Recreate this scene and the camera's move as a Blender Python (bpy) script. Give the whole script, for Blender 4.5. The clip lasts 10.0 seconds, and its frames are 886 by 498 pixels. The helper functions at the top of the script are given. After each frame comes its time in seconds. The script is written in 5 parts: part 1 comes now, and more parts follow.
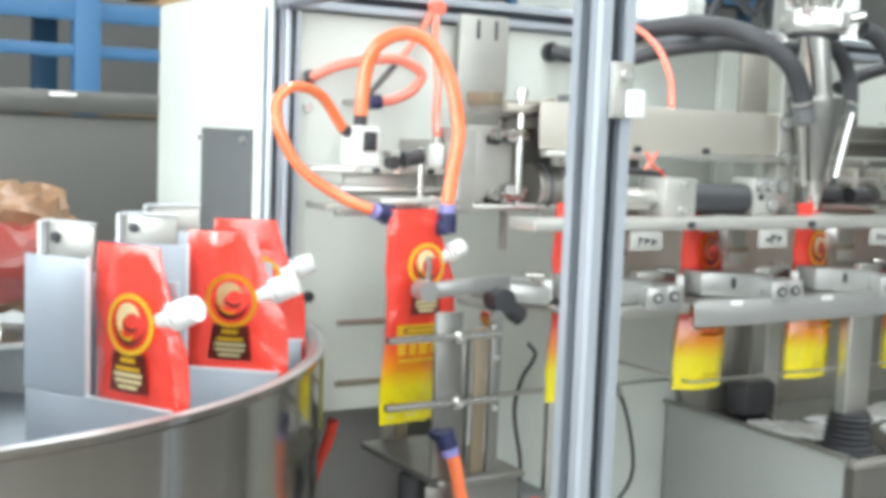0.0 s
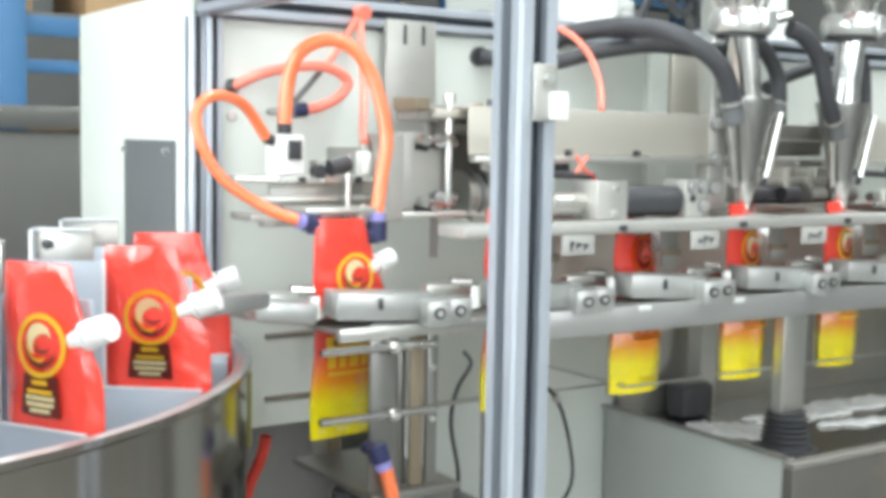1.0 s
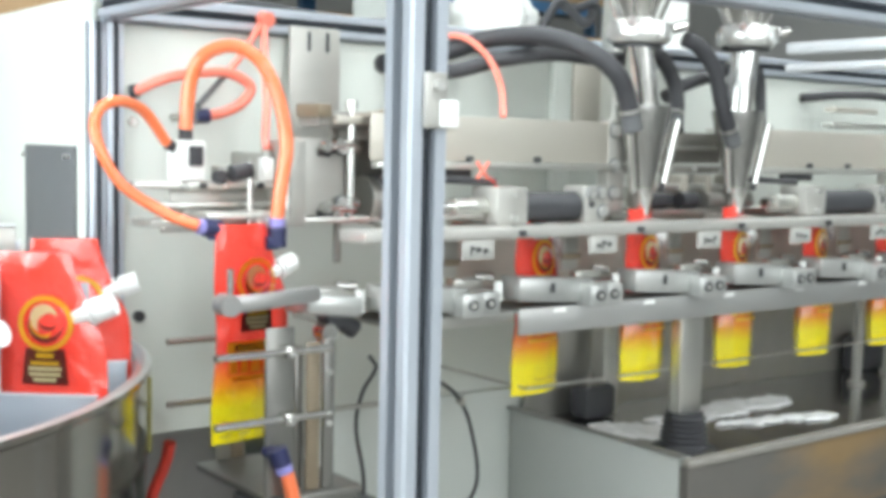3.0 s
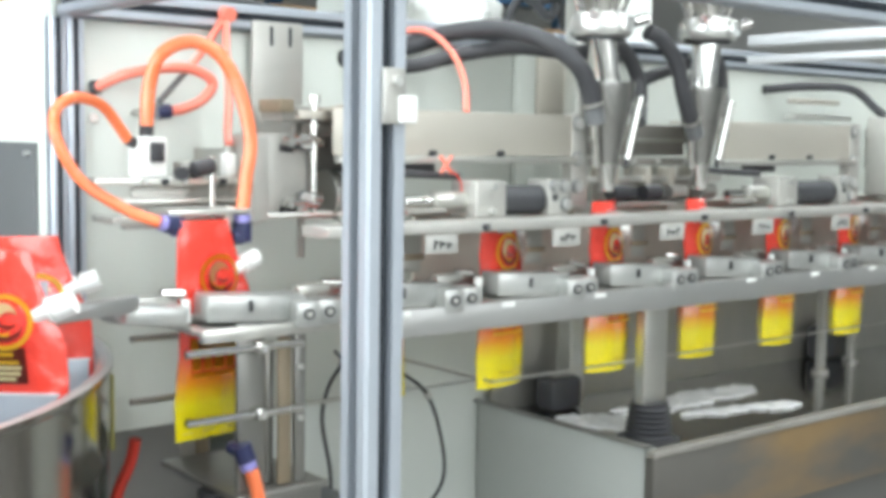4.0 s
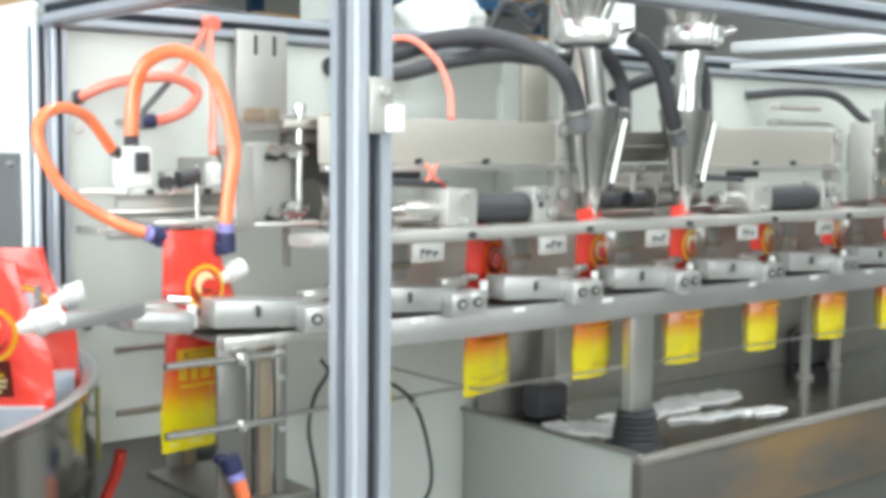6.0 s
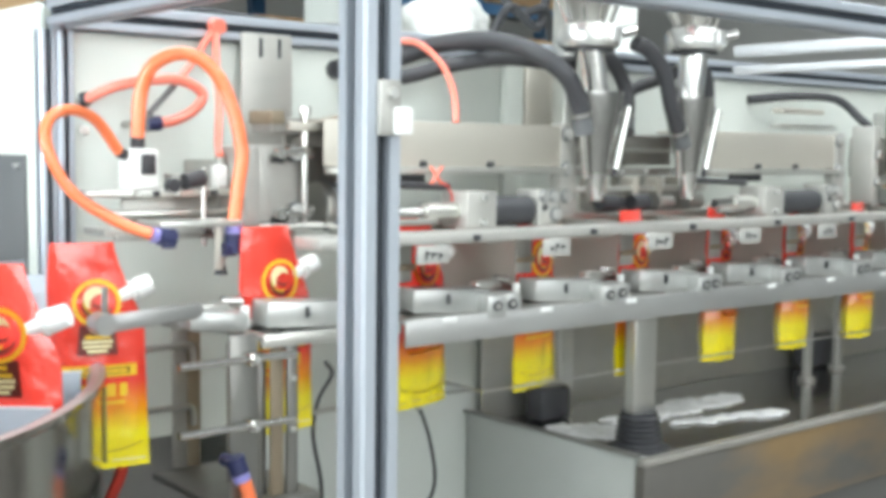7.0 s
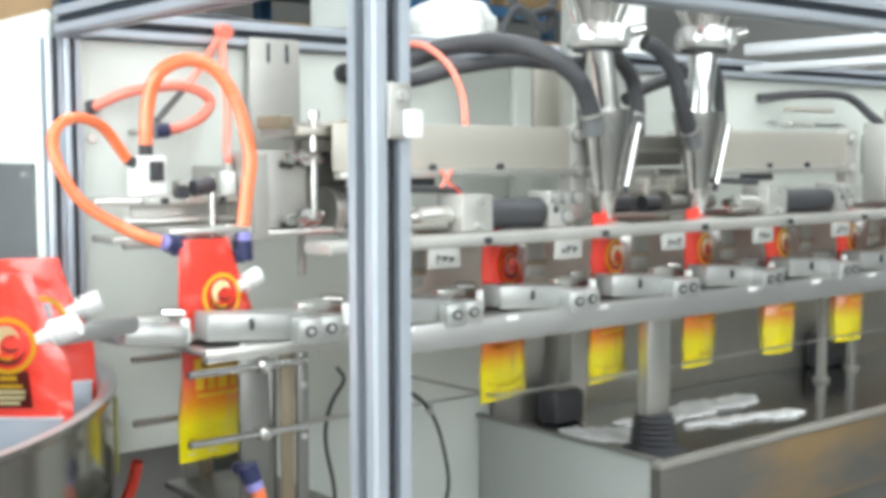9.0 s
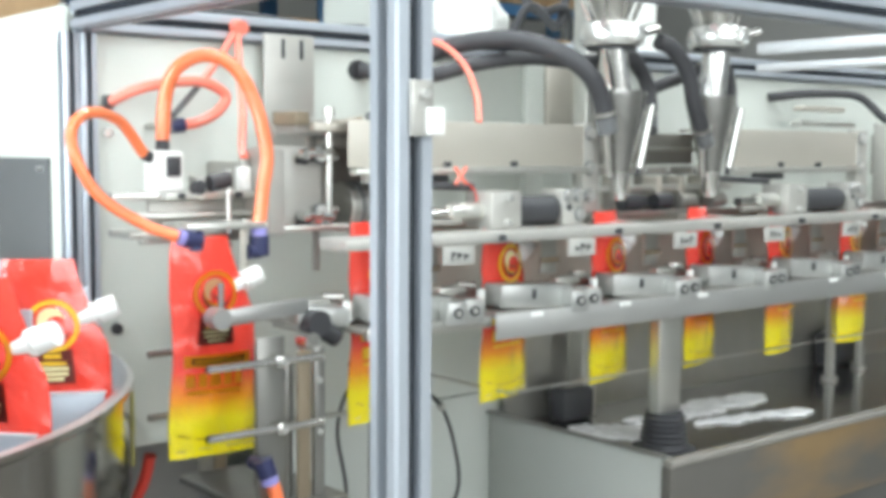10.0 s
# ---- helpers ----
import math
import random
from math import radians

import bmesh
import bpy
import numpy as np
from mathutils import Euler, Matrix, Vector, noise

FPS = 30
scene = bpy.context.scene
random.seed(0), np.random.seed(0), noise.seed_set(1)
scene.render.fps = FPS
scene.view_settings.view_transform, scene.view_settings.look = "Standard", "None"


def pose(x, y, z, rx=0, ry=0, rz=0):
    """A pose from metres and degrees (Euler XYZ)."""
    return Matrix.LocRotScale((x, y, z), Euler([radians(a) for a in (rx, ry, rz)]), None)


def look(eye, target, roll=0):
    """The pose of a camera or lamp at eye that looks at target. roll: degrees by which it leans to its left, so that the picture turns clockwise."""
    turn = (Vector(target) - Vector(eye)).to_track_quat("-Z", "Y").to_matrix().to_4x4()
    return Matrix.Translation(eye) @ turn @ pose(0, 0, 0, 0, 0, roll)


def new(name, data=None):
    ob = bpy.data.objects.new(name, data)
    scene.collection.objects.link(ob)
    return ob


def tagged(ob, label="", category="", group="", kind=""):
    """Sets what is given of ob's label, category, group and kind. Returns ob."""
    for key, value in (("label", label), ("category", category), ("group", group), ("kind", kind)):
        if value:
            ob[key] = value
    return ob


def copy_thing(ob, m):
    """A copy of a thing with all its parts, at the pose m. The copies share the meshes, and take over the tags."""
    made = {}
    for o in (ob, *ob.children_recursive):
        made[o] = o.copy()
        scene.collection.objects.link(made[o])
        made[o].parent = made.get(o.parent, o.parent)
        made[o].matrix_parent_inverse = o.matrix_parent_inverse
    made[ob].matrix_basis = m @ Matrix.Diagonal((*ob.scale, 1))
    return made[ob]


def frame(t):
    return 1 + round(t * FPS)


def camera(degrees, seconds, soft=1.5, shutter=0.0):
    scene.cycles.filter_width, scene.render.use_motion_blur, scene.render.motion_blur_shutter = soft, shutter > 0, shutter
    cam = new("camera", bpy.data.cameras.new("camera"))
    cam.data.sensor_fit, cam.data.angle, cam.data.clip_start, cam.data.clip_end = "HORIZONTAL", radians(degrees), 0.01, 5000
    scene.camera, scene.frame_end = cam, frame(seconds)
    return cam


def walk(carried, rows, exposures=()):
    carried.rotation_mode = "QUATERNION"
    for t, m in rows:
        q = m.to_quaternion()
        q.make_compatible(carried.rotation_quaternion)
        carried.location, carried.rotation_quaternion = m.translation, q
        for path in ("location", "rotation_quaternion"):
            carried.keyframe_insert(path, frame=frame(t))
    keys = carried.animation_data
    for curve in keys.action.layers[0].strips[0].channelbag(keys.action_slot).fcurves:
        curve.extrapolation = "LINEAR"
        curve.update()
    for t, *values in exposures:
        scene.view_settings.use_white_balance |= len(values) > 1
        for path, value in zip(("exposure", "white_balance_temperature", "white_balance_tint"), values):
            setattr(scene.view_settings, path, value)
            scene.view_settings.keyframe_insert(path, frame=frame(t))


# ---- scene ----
cam = camera(40.5, 10.0, soft=4.8)
PATH = [
    (0, (-0.75, -1.747, 1.496), (0.278, -0.042, 1.299), 2.2),
    (0.5, (-0.728, -1.733, 1.497), (0.358, -0.064, 1.309), 1.5),
    (1, (-0.717, -1.73, 1.495), (0.391, -0.075, 1.313), 1.1),
    (1.5, (-0.712, -1.732, 1.494), (0.421, -0.094, 1.32), 1.3),
    (2, (-0.709, -1.74, 1.492), (0.455, -0.122, 1.324), 1.2),
    (2.5, (-0.71, -1.753, 1.494), (0.481, -0.155, 1.329), 1.3),
    (4, (-0.7, -1.773, 1.5), (0.553, -0.224, 1.318), 0.9),
    (4.5, (-0.702, -1.771, 1.499), (0.561, -0.23, 1.322), 0.7),
    (5, (-0.702, -1.777, 1.5), (0.56, -0.235, 1.328), 0.1),
    (5.5, (-0.699, -1.769, 1.503), (0.572, -0.235, 1.329), 0.4),
    (7, (-0.713, -1.767, 1.501), (0.564, -0.236, 1.336), 0.7),
    (7.5, (-0.711, -1.759, 1.501), (0.569, -0.231, 1.339), 0.7),
    (8, (-0.707, -1.756, 1.5), (0.568, -0.224, 1.337), 0.3),
    (8.5, (-0.707, -1.756, 1.498), (0.563, -0.219, 1.337), 0.0),
    (9, (-0.707, -1.755, 1.5), (0.559, -0.214, 1.341), -0.1),
    (9.5, (-0.714, -1.747, 1.495), (0.551, -0.207, 1.337), 0.1),
    (10, (-0.725, -1.746, 1.501), (0.539, -0.204, 1.336), 0.3),
]
walk(cam, [(t, look(eye, target, roll)) for t, eye, target, roll in PATH])


# ---- light ----
world = bpy.data.worlds.new("world")
scene.world = world
world.use_nodes = True
sky = world.node_tree.nodes.new("ShaderNodeTexSky")
sky.sky_type, sky.sun_disc = "NISHITA", False
sky.sun_elevation, sky.sun_rotation = radians(40), radians(250)
world.node_tree.links.new(sky.outputs[0], world.node_tree.nodes["Background"].inputs[0])
world.node_tree.nodes["Background"].inputs[1].default_value = 0.1
scene.view_settings.exposure = 0.06


def area_lamp(name, eye, target, sx, sy, watts, colour):
    data = bpy.data.lights.new(name, "AREA")
    data.shape, data.size, data.size_y, data.energy, data.color = "RECTANGLE", sx, sy, watts, colour
    ob = new(name, data)
    ob.matrix_world = look(eye, target)
    return ob


area_lamp("window_daylight", (-5.9, -1.0, 2.3), (0, -0.6, 1.2), 5.6, 2.6, 345, (0.858, 0.968, 1.0))
area_lamp("window_daylight", (-0.5, -5.9, 2.6), (0.3, 0, 1.2), 6.0, 2.4, 90, (0.858, 0.968, 1.0))
for lx in (-2.2, 0.6, 3.4):
    area_lamp("ceiling_strip_light", (lx, -0.9, 3.98), (lx, -0.9, 0), 0.3, 6.0, 108, (0.88, 0.968, 1.0))


# ---- materials ----
def material(name, colour, rough=0.5, metal=0.0, grain=0.06, scale=30.0, bump=0.05, stain=0.08, stretch=(1, 1, 1), coat=0.0, spread=0.0):
    """A surface with variation at two scales, fine relief, and a slight change from piece to piece."""
    m = bpy.data.materials.new(name)
    m.use_nodes = True
    n, l = m.node_tree.nodes, m.node_tree.links
    b = n["Principled BSDF"]
    tc, mp = n.new("ShaderNodeTexCoord"), n.new("ShaderNodeMapping")
    mp.inputs["Scale"].default_value = stretch
    l.new(tc.outputs["Object"], mp.inputs["Vector"])
    fine, broad = n.new("ShaderNodeTexNoise"), n.new("ShaderNodeTexNoise")
    fine.inputs["Scale"].default_value, fine.inputs["Detail"].default_value = scale, 6
    broad.inputs["Scale"].default_value, broad.inputs["Detail"].default_value = scale / 9, 3
    for t in (fine, broad):
        l.new(mp.outputs[0], t.inputs["Vector"])
    add = n.new("ShaderNodeMath")
    add.operation = "MULTIPLY_ADD"
    add.inputs[1].default_value = grain
    l.new(fine.outputs["Fac"], add.inputs[0])
    add2 = n.new("ShaderNodeMath")
    add2.operation = "MULTIPLY_ADD"
    add2.inputs[1].default_value = stain
    add2.inputs[2].default_value = 1 - (grain + stain) / 2
    l.new(broad.outputs["Fac"], add2.inputs[0])
    l.new(add2.outputs[0], add.inputs[2])
    value = add.outputs[0]
    if spread:
        info, sp = n.new("ShaderNodeObjectInfo"), n.new("ShaderNodeMath")
        sp.operation = "MULTIPLY_ADD"
        sp.inputs[1].default_value = spread
        l.new(info.outputs["Random"], sp.inputs[0])
        l.new(value, sp.inputs[2])
        value = sp.outputs[0]
    hsv = n.new("ShaderNodeHueSaturation")
    hsv.inputs["Color"].default_value = (*colour, 1)
    l.new(value, hsv.inputs["Value"])
    l.new(hsv.outputs[0], b.inputs["Base Color"])
    ro = n.new("ShaderNodeMath")
    ro.operation = "MULTIPLY_ADD"
    ro.inputs[1].default_value, ro.inputs[2].default_value = 0.22, max(0.02, rough - 0.11)
    l.new(broad.outputs["Fac"], ro.inputs[0])
    l.new(ro.outputs[0], b.inputs["Roughness"])
    b.inputs["Metallic"].default_value = metal
    b.inputs["Coat Weight"].default_value = coat
    if bump:
        bp = n.new("ShaderNodeBump")
        bp.inputs["Strength"].default_value, bp.inputs["Distance"].default_value = bump, 0.002
        l.new(fine.outputs["Fac"], bp.inputs["Height"])
        l.new(bp.outputs[0], b.inputs["Normal"])
    return m


def glowing(name, colour, power):
    m = bpy.data.materials.new(name)
    m.use_nodes = True
    b = m.node_tree.nodes["Principled BSDF"]
    b.inputs["Emission Color"].default_value, b.inputs["Emission Strength"].default_value = (*colour, 1), power
    return m


def film_material():
    """Printed pouch film: red at the top, orange, then yellow at the foot, glossy and creased."""
    m = bpy.data.materials.new("printed_film")
    m.use_nodes = True
    n, l = m.node_tree.nodes, m.node_tree.links
    b = n["Principled BSDF"]
    tc, sep = n.new("ShaderNodeTexCoord"), n.new("ShaderNodeSeparateXYZ")
    l.new(tc.outputs["Object"], sep.inputs[0])
    rng = n.new("ShaderNodeMapRange")
    rng.inputs["From Min"].default_value, rng.inputs["From Max"].default_value = 0.0, -0.30
    l.new(sep.outputs["Z"], rng.inputs["Value"])
    no = n.new("ShaderNodeTexNoise")
    no.inputs["Scale"].default_value = 22
    l.new(tc.outputs["Object"], no.inputs["Vector"])
    jit = n.new("ShaderNodeMath")
    jit.operation = "MULTIPLY_ADD"
    jit.inputs[1].default_value, jit.inputs[2].default_value = 0.05, -0.025
    l.new(no.outputs["Fac"], jit.inputs[0])
    add = n.new("ShaderNodeMath")
    l.new(rng.outputs[0], add.inputs[0])
    l.new(jit.outputs[0], add.inputs[1])
    ramp = n.new("ShaderNodeValToRGB")
    ramp.color_ramp.elements[0].position, ramp.color_ramp.elements[0].color = 0.61, (0.88, 0.062, 0.040, 1)
    ramp.color_ramp.elements[1].position, ramp.color_ramp.elements[1].color = 0.84, (0.86, 0.72, 0.012, 1)
    e = ramp.color_ramp.elements.new(0.74)
    e.color = (0.82, 0.30, 0.012, 1)
    l.new(add.outputs[0], ramp.inputs[0])
    l.new(ramp.outputs[0], b.inputs["Base Color"])
    b.inputs["Roughness"].default_value, b.inputs["Coat Weight"].default_value = 0.13, 1.0
    cr = n.new("ShaderNodeTexNoise")
    cr.inputs["Scale"].default_value, cr.inputs["Detail"].default_value = 17, 3
    l.new(tc.outputs["Object"], cr.inputs["Vector"])
    bp = n.new("ShaderNodeBump")
    bp.inputs["Strength"].default_value, bp.inputs["Distance"].default_value = 0.7, 0.014
    l.new(cr.outputs["Fac"], bp.inputs["Height"])
    l.new(bp.outputs[0], b.inputs["Normal"])
    return m


def reflection_steel():
    """Dull steel with broad brown reflections painted into its colour that fade into dark grey, and fine streaks."""
    m = material("brown_reflection_steel", (0.2, 0.2, 0.2), 0.36, 0.55, 0.22, 14, 0.05, 0.3)
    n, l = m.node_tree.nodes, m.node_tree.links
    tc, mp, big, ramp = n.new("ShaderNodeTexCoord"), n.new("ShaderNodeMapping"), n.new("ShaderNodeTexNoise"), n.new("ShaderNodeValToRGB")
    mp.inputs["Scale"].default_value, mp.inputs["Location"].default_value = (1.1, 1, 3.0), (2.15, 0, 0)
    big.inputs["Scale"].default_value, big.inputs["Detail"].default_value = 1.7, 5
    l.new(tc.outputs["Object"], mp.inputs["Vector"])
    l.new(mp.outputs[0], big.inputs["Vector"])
    # The painted reflection runs from dark grey at the corner to brown along X.
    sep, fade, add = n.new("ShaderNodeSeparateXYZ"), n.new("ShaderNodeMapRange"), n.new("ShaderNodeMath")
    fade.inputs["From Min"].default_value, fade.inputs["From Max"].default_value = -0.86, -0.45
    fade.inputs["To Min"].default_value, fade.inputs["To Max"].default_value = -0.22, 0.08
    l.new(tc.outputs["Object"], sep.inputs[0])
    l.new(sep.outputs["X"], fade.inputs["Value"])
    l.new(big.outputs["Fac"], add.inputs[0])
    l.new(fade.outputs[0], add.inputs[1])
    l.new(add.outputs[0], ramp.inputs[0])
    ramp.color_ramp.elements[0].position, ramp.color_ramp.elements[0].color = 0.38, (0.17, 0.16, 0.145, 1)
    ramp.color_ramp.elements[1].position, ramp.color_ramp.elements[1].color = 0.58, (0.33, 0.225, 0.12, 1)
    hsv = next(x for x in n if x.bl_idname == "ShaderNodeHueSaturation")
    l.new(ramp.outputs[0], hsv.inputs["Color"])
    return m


M = dict(
    paint=material("cabinet_paint", (0.62, 0.645, 0.60), 0.42, 0, 0.03, 60, 0.03, 0.06),
    # Darker copy of the cabinet paint, with the lower panel's shade in its colour.
    paint_mid=material("shaded_panel_paint", (0.52, 0.545, 0.515), 0.44, 0, 0.04, 50, 0.03, 0.12),
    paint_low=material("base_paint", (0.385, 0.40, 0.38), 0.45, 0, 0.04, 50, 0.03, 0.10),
    alu=material("anodised_aluminium", (0.52, 0.56, 0.62), 0.40, 0.55, 0.05, 40, 0.03, 0.05, (1, 1, 0.05)),
    groove=material("profile_slot", (0.02, 0.025, 0.035), 0.7, 0.0),
    steel=material("brushed_stainless", (0.64, 0.635, 0.60), 0.34, 0.92, 0.14, 40, 0.06, 0.16, (0.12, 1, 1), spread=0.08),
    satin=material("satin_steel_plate", (0.46, 0.45, 0.42), 0.40, 0.45, 0.26, 26, 0.07, 0.50, (0.4, 1, 1), spread=0.08),
    dull=material("dull_machine_steel", (0.30, 0.285, 0.26), 0.48, 0.45, 0.25, 34, 0.08, 0.40, spread=0.12),
    lip=material("worn_folded_steel", (0.50, 0.50, 0.49), 0.36, 0.75, 0.25, 22, 0.08, 0.50, (0.3, 1, 1)),
    steel_dark=material("worn_stainless", (0.44, 0.43, 0.40), 0.42, 0.85, 0.18, 30, 0.08, 0.22, spread=0.08),
    worn_grey=material("scratched_grey_steel", (0.26, 0.255, 0.24), 0.36, 0.75, 0.25, 30, 0.08, 0.35, (1, 1, 0.2), spread=0.12),
    funnel=material("streaked_funnel_steel", (0.40, 0.395, 0.38), 0.24, 0.95, 0.30, 30, 0.10, 0.40, (1, 1, 0.06)),
    polished=material("polished_stainless", (0.70, 0.69, 0.67), 0.16, 1.0, 0.06, 14, 0.02, 0.10, (1, 1, 0.08)),
    # Upright colour streaks stand in for the hall's reflections in the polished drum.
    drum=material("drum_steel_painted_reflections", (0.50, 0.47, 0.43), 0.10, 1.0, 0.55, 13, 0.50, 1.0, (1, 1, 0.02)),
    block=material("milled_aluminium_block", (0.44, 0.445, 0.43), 0.32, 0.60, 0.35, 45, 0.12, 0.55, spread=0.14),
    tray=material("wet_tray_steel", (0.60, 0.60, 0.59), 0.12, 1.0, 0.10, 9, 0.9, 0.30),
    # Bright white for the highlights painted on the tray floor.
    tray_glint=material("white_glint", (0.97, 0.97, 0.98), 0.25, 0, 0.12, 40, 0.4, 0.2, coat=0.3),
    tan=material("tan_plate", (0.25, 0.20, 0.14), 0.5, 0.3, 0.1, 20, 0.04, 0.2),
    brown=reflection_steel(),
    chrome=material("bright_bolt", (0.82, 0.82, 0.80), 0.28, 0.85, 0.05, 60, 0.02, 0.05),
    beige=material("stained_steel_cover", (0.60, 0.565, 0.50), 0.46, 0.6, 0.10, 16, 0.04, 0.18, (0.4, 1, 1)),
    orange=material("orange_hose", (0.98, 0.225, 0.085), 0.30, 0, 0.05, 60, 0.02, 0.05, coat=0.4),
    salmon=material("pale_red_hose", (0.92, 0.24, 0.17), 0.34, 0, 0.05, 60, 0.02, 0.08, coat=0.3),
    red_tube=material("red_tube", (0.74, 0.06, 0.04), 0.35, 0, 0.05, 60, 0.02, 0.05),
    rubber=material("black_rubber_hose", (0.045, 0.045, 0.05), 0.48, 0, 0.2, 50, 0.15, 0.3),
    black=material("black_plastic", (0.04, 0.04, 0.045), 0.42, 0, 0.1, 60, 0.05, 0.1),
    navy=material("navy_fitting", (0.025, 0.03, 0.09), 0.35, 0, 0.1, 60, 0.03, 0.1),
    lilac=material("fitting_collar", (0.30, 0.28, 0.62), 0.4, 0, 0.05),
    tag=material("worn_tag", (0.42, 0.415, 0.39), 0.45, 0.1, 0.1, 80, 0.03, 0.25, spread=0.15),
    white=material("white_plastic", (0.84, 0.84, 0.82), 0.36, 0, 0.03, 60, 0.02, 0.03),
    plate=material("grey_blue_plate", (0.42, 0.46, 0.51), 0.42, 0.35, 0.06, 30, 0.03, 0.10, spread=0.06),
    plate_edge=material("bright_plate_edge", (0.66, 0.68, 0.70), 0.4, 0.2, 0.04),
    dark_plate=material("dark_grey_plate", (0.14, 0.145, 0.15), 0.5, 0.1, 0.06, 50, 0.03, 0.10),
    dark_panel=material("dark_steel_panel", (0.17, 0.165, 0.155), 0.36, 0.5, 0.10, 8, 0.03, 0.20),
    recess=material("dark_recess", (0.30, 0.29, 0.275), 0.7, 0, 0.2, 20, 0.1, 0.2),
    blue=material("blue_rack_paint", (0.055, 0.165, 0.33), 0.45, 0, 0.08, 20, 0.05, 0.16),
    card=material("brown_cardboard", (0.40, 0.26, 0.14), 0.8, 0, 0.10, 30, 0.1, 0.14, spread=0.2),
    bag=material("wrinkled_brown_bag", (0.30, 0.165, 0.09), 0.30, 0, 0.6, 26, 0.5, 0.9, coat=0.6),
    bag_red=material("dull_red_film", (0.30, 0.045, 0.035), 0.35, 0, 0.5, 26, 0.4, 0.8, coat=0.5),
    film=film_material(),
    gold=material("yellow_print", (0.88, 0.56, 0.03), 0.4, 0, 0.05),
    cream=material("cream_print", (0.86, 0.78, 0.45), 0.4, 0, 0.05),
    maroon=material("dark_red_print", (0.16, 0.02, 0.015), 0.4, 0, 0.1),
    floor=material("concrete_floor", (0.22, 0.21, 0.195), 0.5, 0, 0.14, 12, 0.1, 0.2),
    wall=material("hall_wall_paint", (0.52, 0.52, 0.50), 0.7, 0, 0.05, 10, 0.05, 0.10),
    ceiling=material("hall_ceiling_paint", (0.48, 0.49, 0.48), 0.8, 0, 0.05, 10, 0.05, 0.10),
    fold=material("creased_film", (0.50, 0.36, 0.01), 0.4, 0, 0.1),
    tape=material("yellow_tape", (0.27, 0.25, 0.07), 0.45, 0, 0.15),
    lamp=glowing("tube_glow", (0.97, 1.0, 0.97), 9.0),
    daylight=glowing("daylight_pane", (0.95, 0.98, 1.0), 2.6),
)


# ---- building blocks ----
def box(bm, cx, cy, cz, sx, sy, sz, bevel=0.0, turn=None):
    got = bmesh.ops.create_cube(bm, size=1)["verts"]
    bmesh.ops.scale(bm, vec=(sx, sy, sz), verts=got)
    if bevel:
        edges = list({e for v in got for e in v.link_edges})
        out = bmesh.ops.bevel(bm, geom=edges, offset=bevel, segments=2, affect="EDGES", profile=0.5)
        got = list({v for f in out["faces"] for v in f.verts} | {v for v in got if v.is_valid})
    if turn:
        bmesh.ops.rotate(bm, cent=(0, 0, 0), matrix=Euler([radians(a) for a in turn]).to_matrix(), verts=got)
    bmesh.ops.translate(bm, vec=(cx, cy, cz), verts=got)
    return bm


def span(bm, x0, x1, y0, y1, z0, z1, bevel=0.0):
    return box(bm, (x0 + x1) / 2, (y0 + y1) / 2, (z0 + z1) / 2, x1 - x0, y1 - y0, z1 - z0, bevel)


def rod(bm, p, q, r, seg=16, r2=None):
    p, q = Vector(p), Vector(q)
    got = bmesh.ops.create_cone(bm, cap_ends=True, segments=seg, radius1=r, radius2=r if r2 is None else r2, depth=(q - p).length)["verts"]
    m = (q - p).to_track_quat("Z", "Y").to_matrix().to_4x4()
    m.translation = (p + q) / 2
    bmesh.ops.transform(bm, matrix=m, verts=got)
    return bm


def turned(bm, profile, at=(0, 0, 0), seg=40, ridge=None):
    """A body of revolution about the upright axis, from pairs of radius and height."""
    rings = [[bm.verts.new((at[0] + r * math.cos(2 * math.pi * k / seg), at[1] + r * math.sin(2 * math.pi * k / seg), at[2] + z)) for k in range(seg)] for r, z in profile]
    for a, b in zip(rings, rings[1:]):
        for k in range(seg):
            bm.faces.new((a[k], a[(k + 1) % seg], b[(k + 1) % seg], b[k]))
    for ring, flip in ((rings[0], True), (rings[-1], False)):
        bm.faces.new(ring[::-1] if flip else ring)
    return bm


def sweep(bm, points, r, seg=12, steps=7, ribs=0.0):
    """A hose along a smooth line through the points."""
    P = [Vector(p) for p in points]
    P = [P[0] * 2 - P[1], *P, P[-1] * 2 - P[-2]]
    line = []
    for i in range(1, len(P) - 2):
        for k in range(steps):
            t = k / steps
            a, b, c, d = P[i - 1 : i + 3]
            line.append(0.5 * (2 * b + (c - a) * t + (2 * a - 5 * b + 4 * c - d) * t * t + (3 * b - a - 3 * c + d) * t ** 3))
    line.append(P[-2])
    up, rings = Vector((0.3, 0.5, 0.8)), []
    for i, p in enumerate(line):
        way = (line[min(i + 1, len(line) - 1)] - line[max(i - 1, 0)]).normalized()
        side = way.cross(up).normalized()
        up = side.cross(way)
        rr = r * (1 + (ribs if i % 2 else -ribs))
        rings.append([bm.verts.new(p + rr * (math.cos(a) * side + math.sin(a) * up)) for a in (2 * math.pi * k / seg for k in range(seg))])
    for a, b in zip(rings, rings[1:]):
        for k in range(seg):
            bm.faces.new((a[k], a[(k + 1) % seg], b[(k + 1) % seg], b[k]))
    bm.faces.new(rings[0][::-1])
    bm.faces.new(rings[-1])
    return bm


def B():
    return bmesh.new()


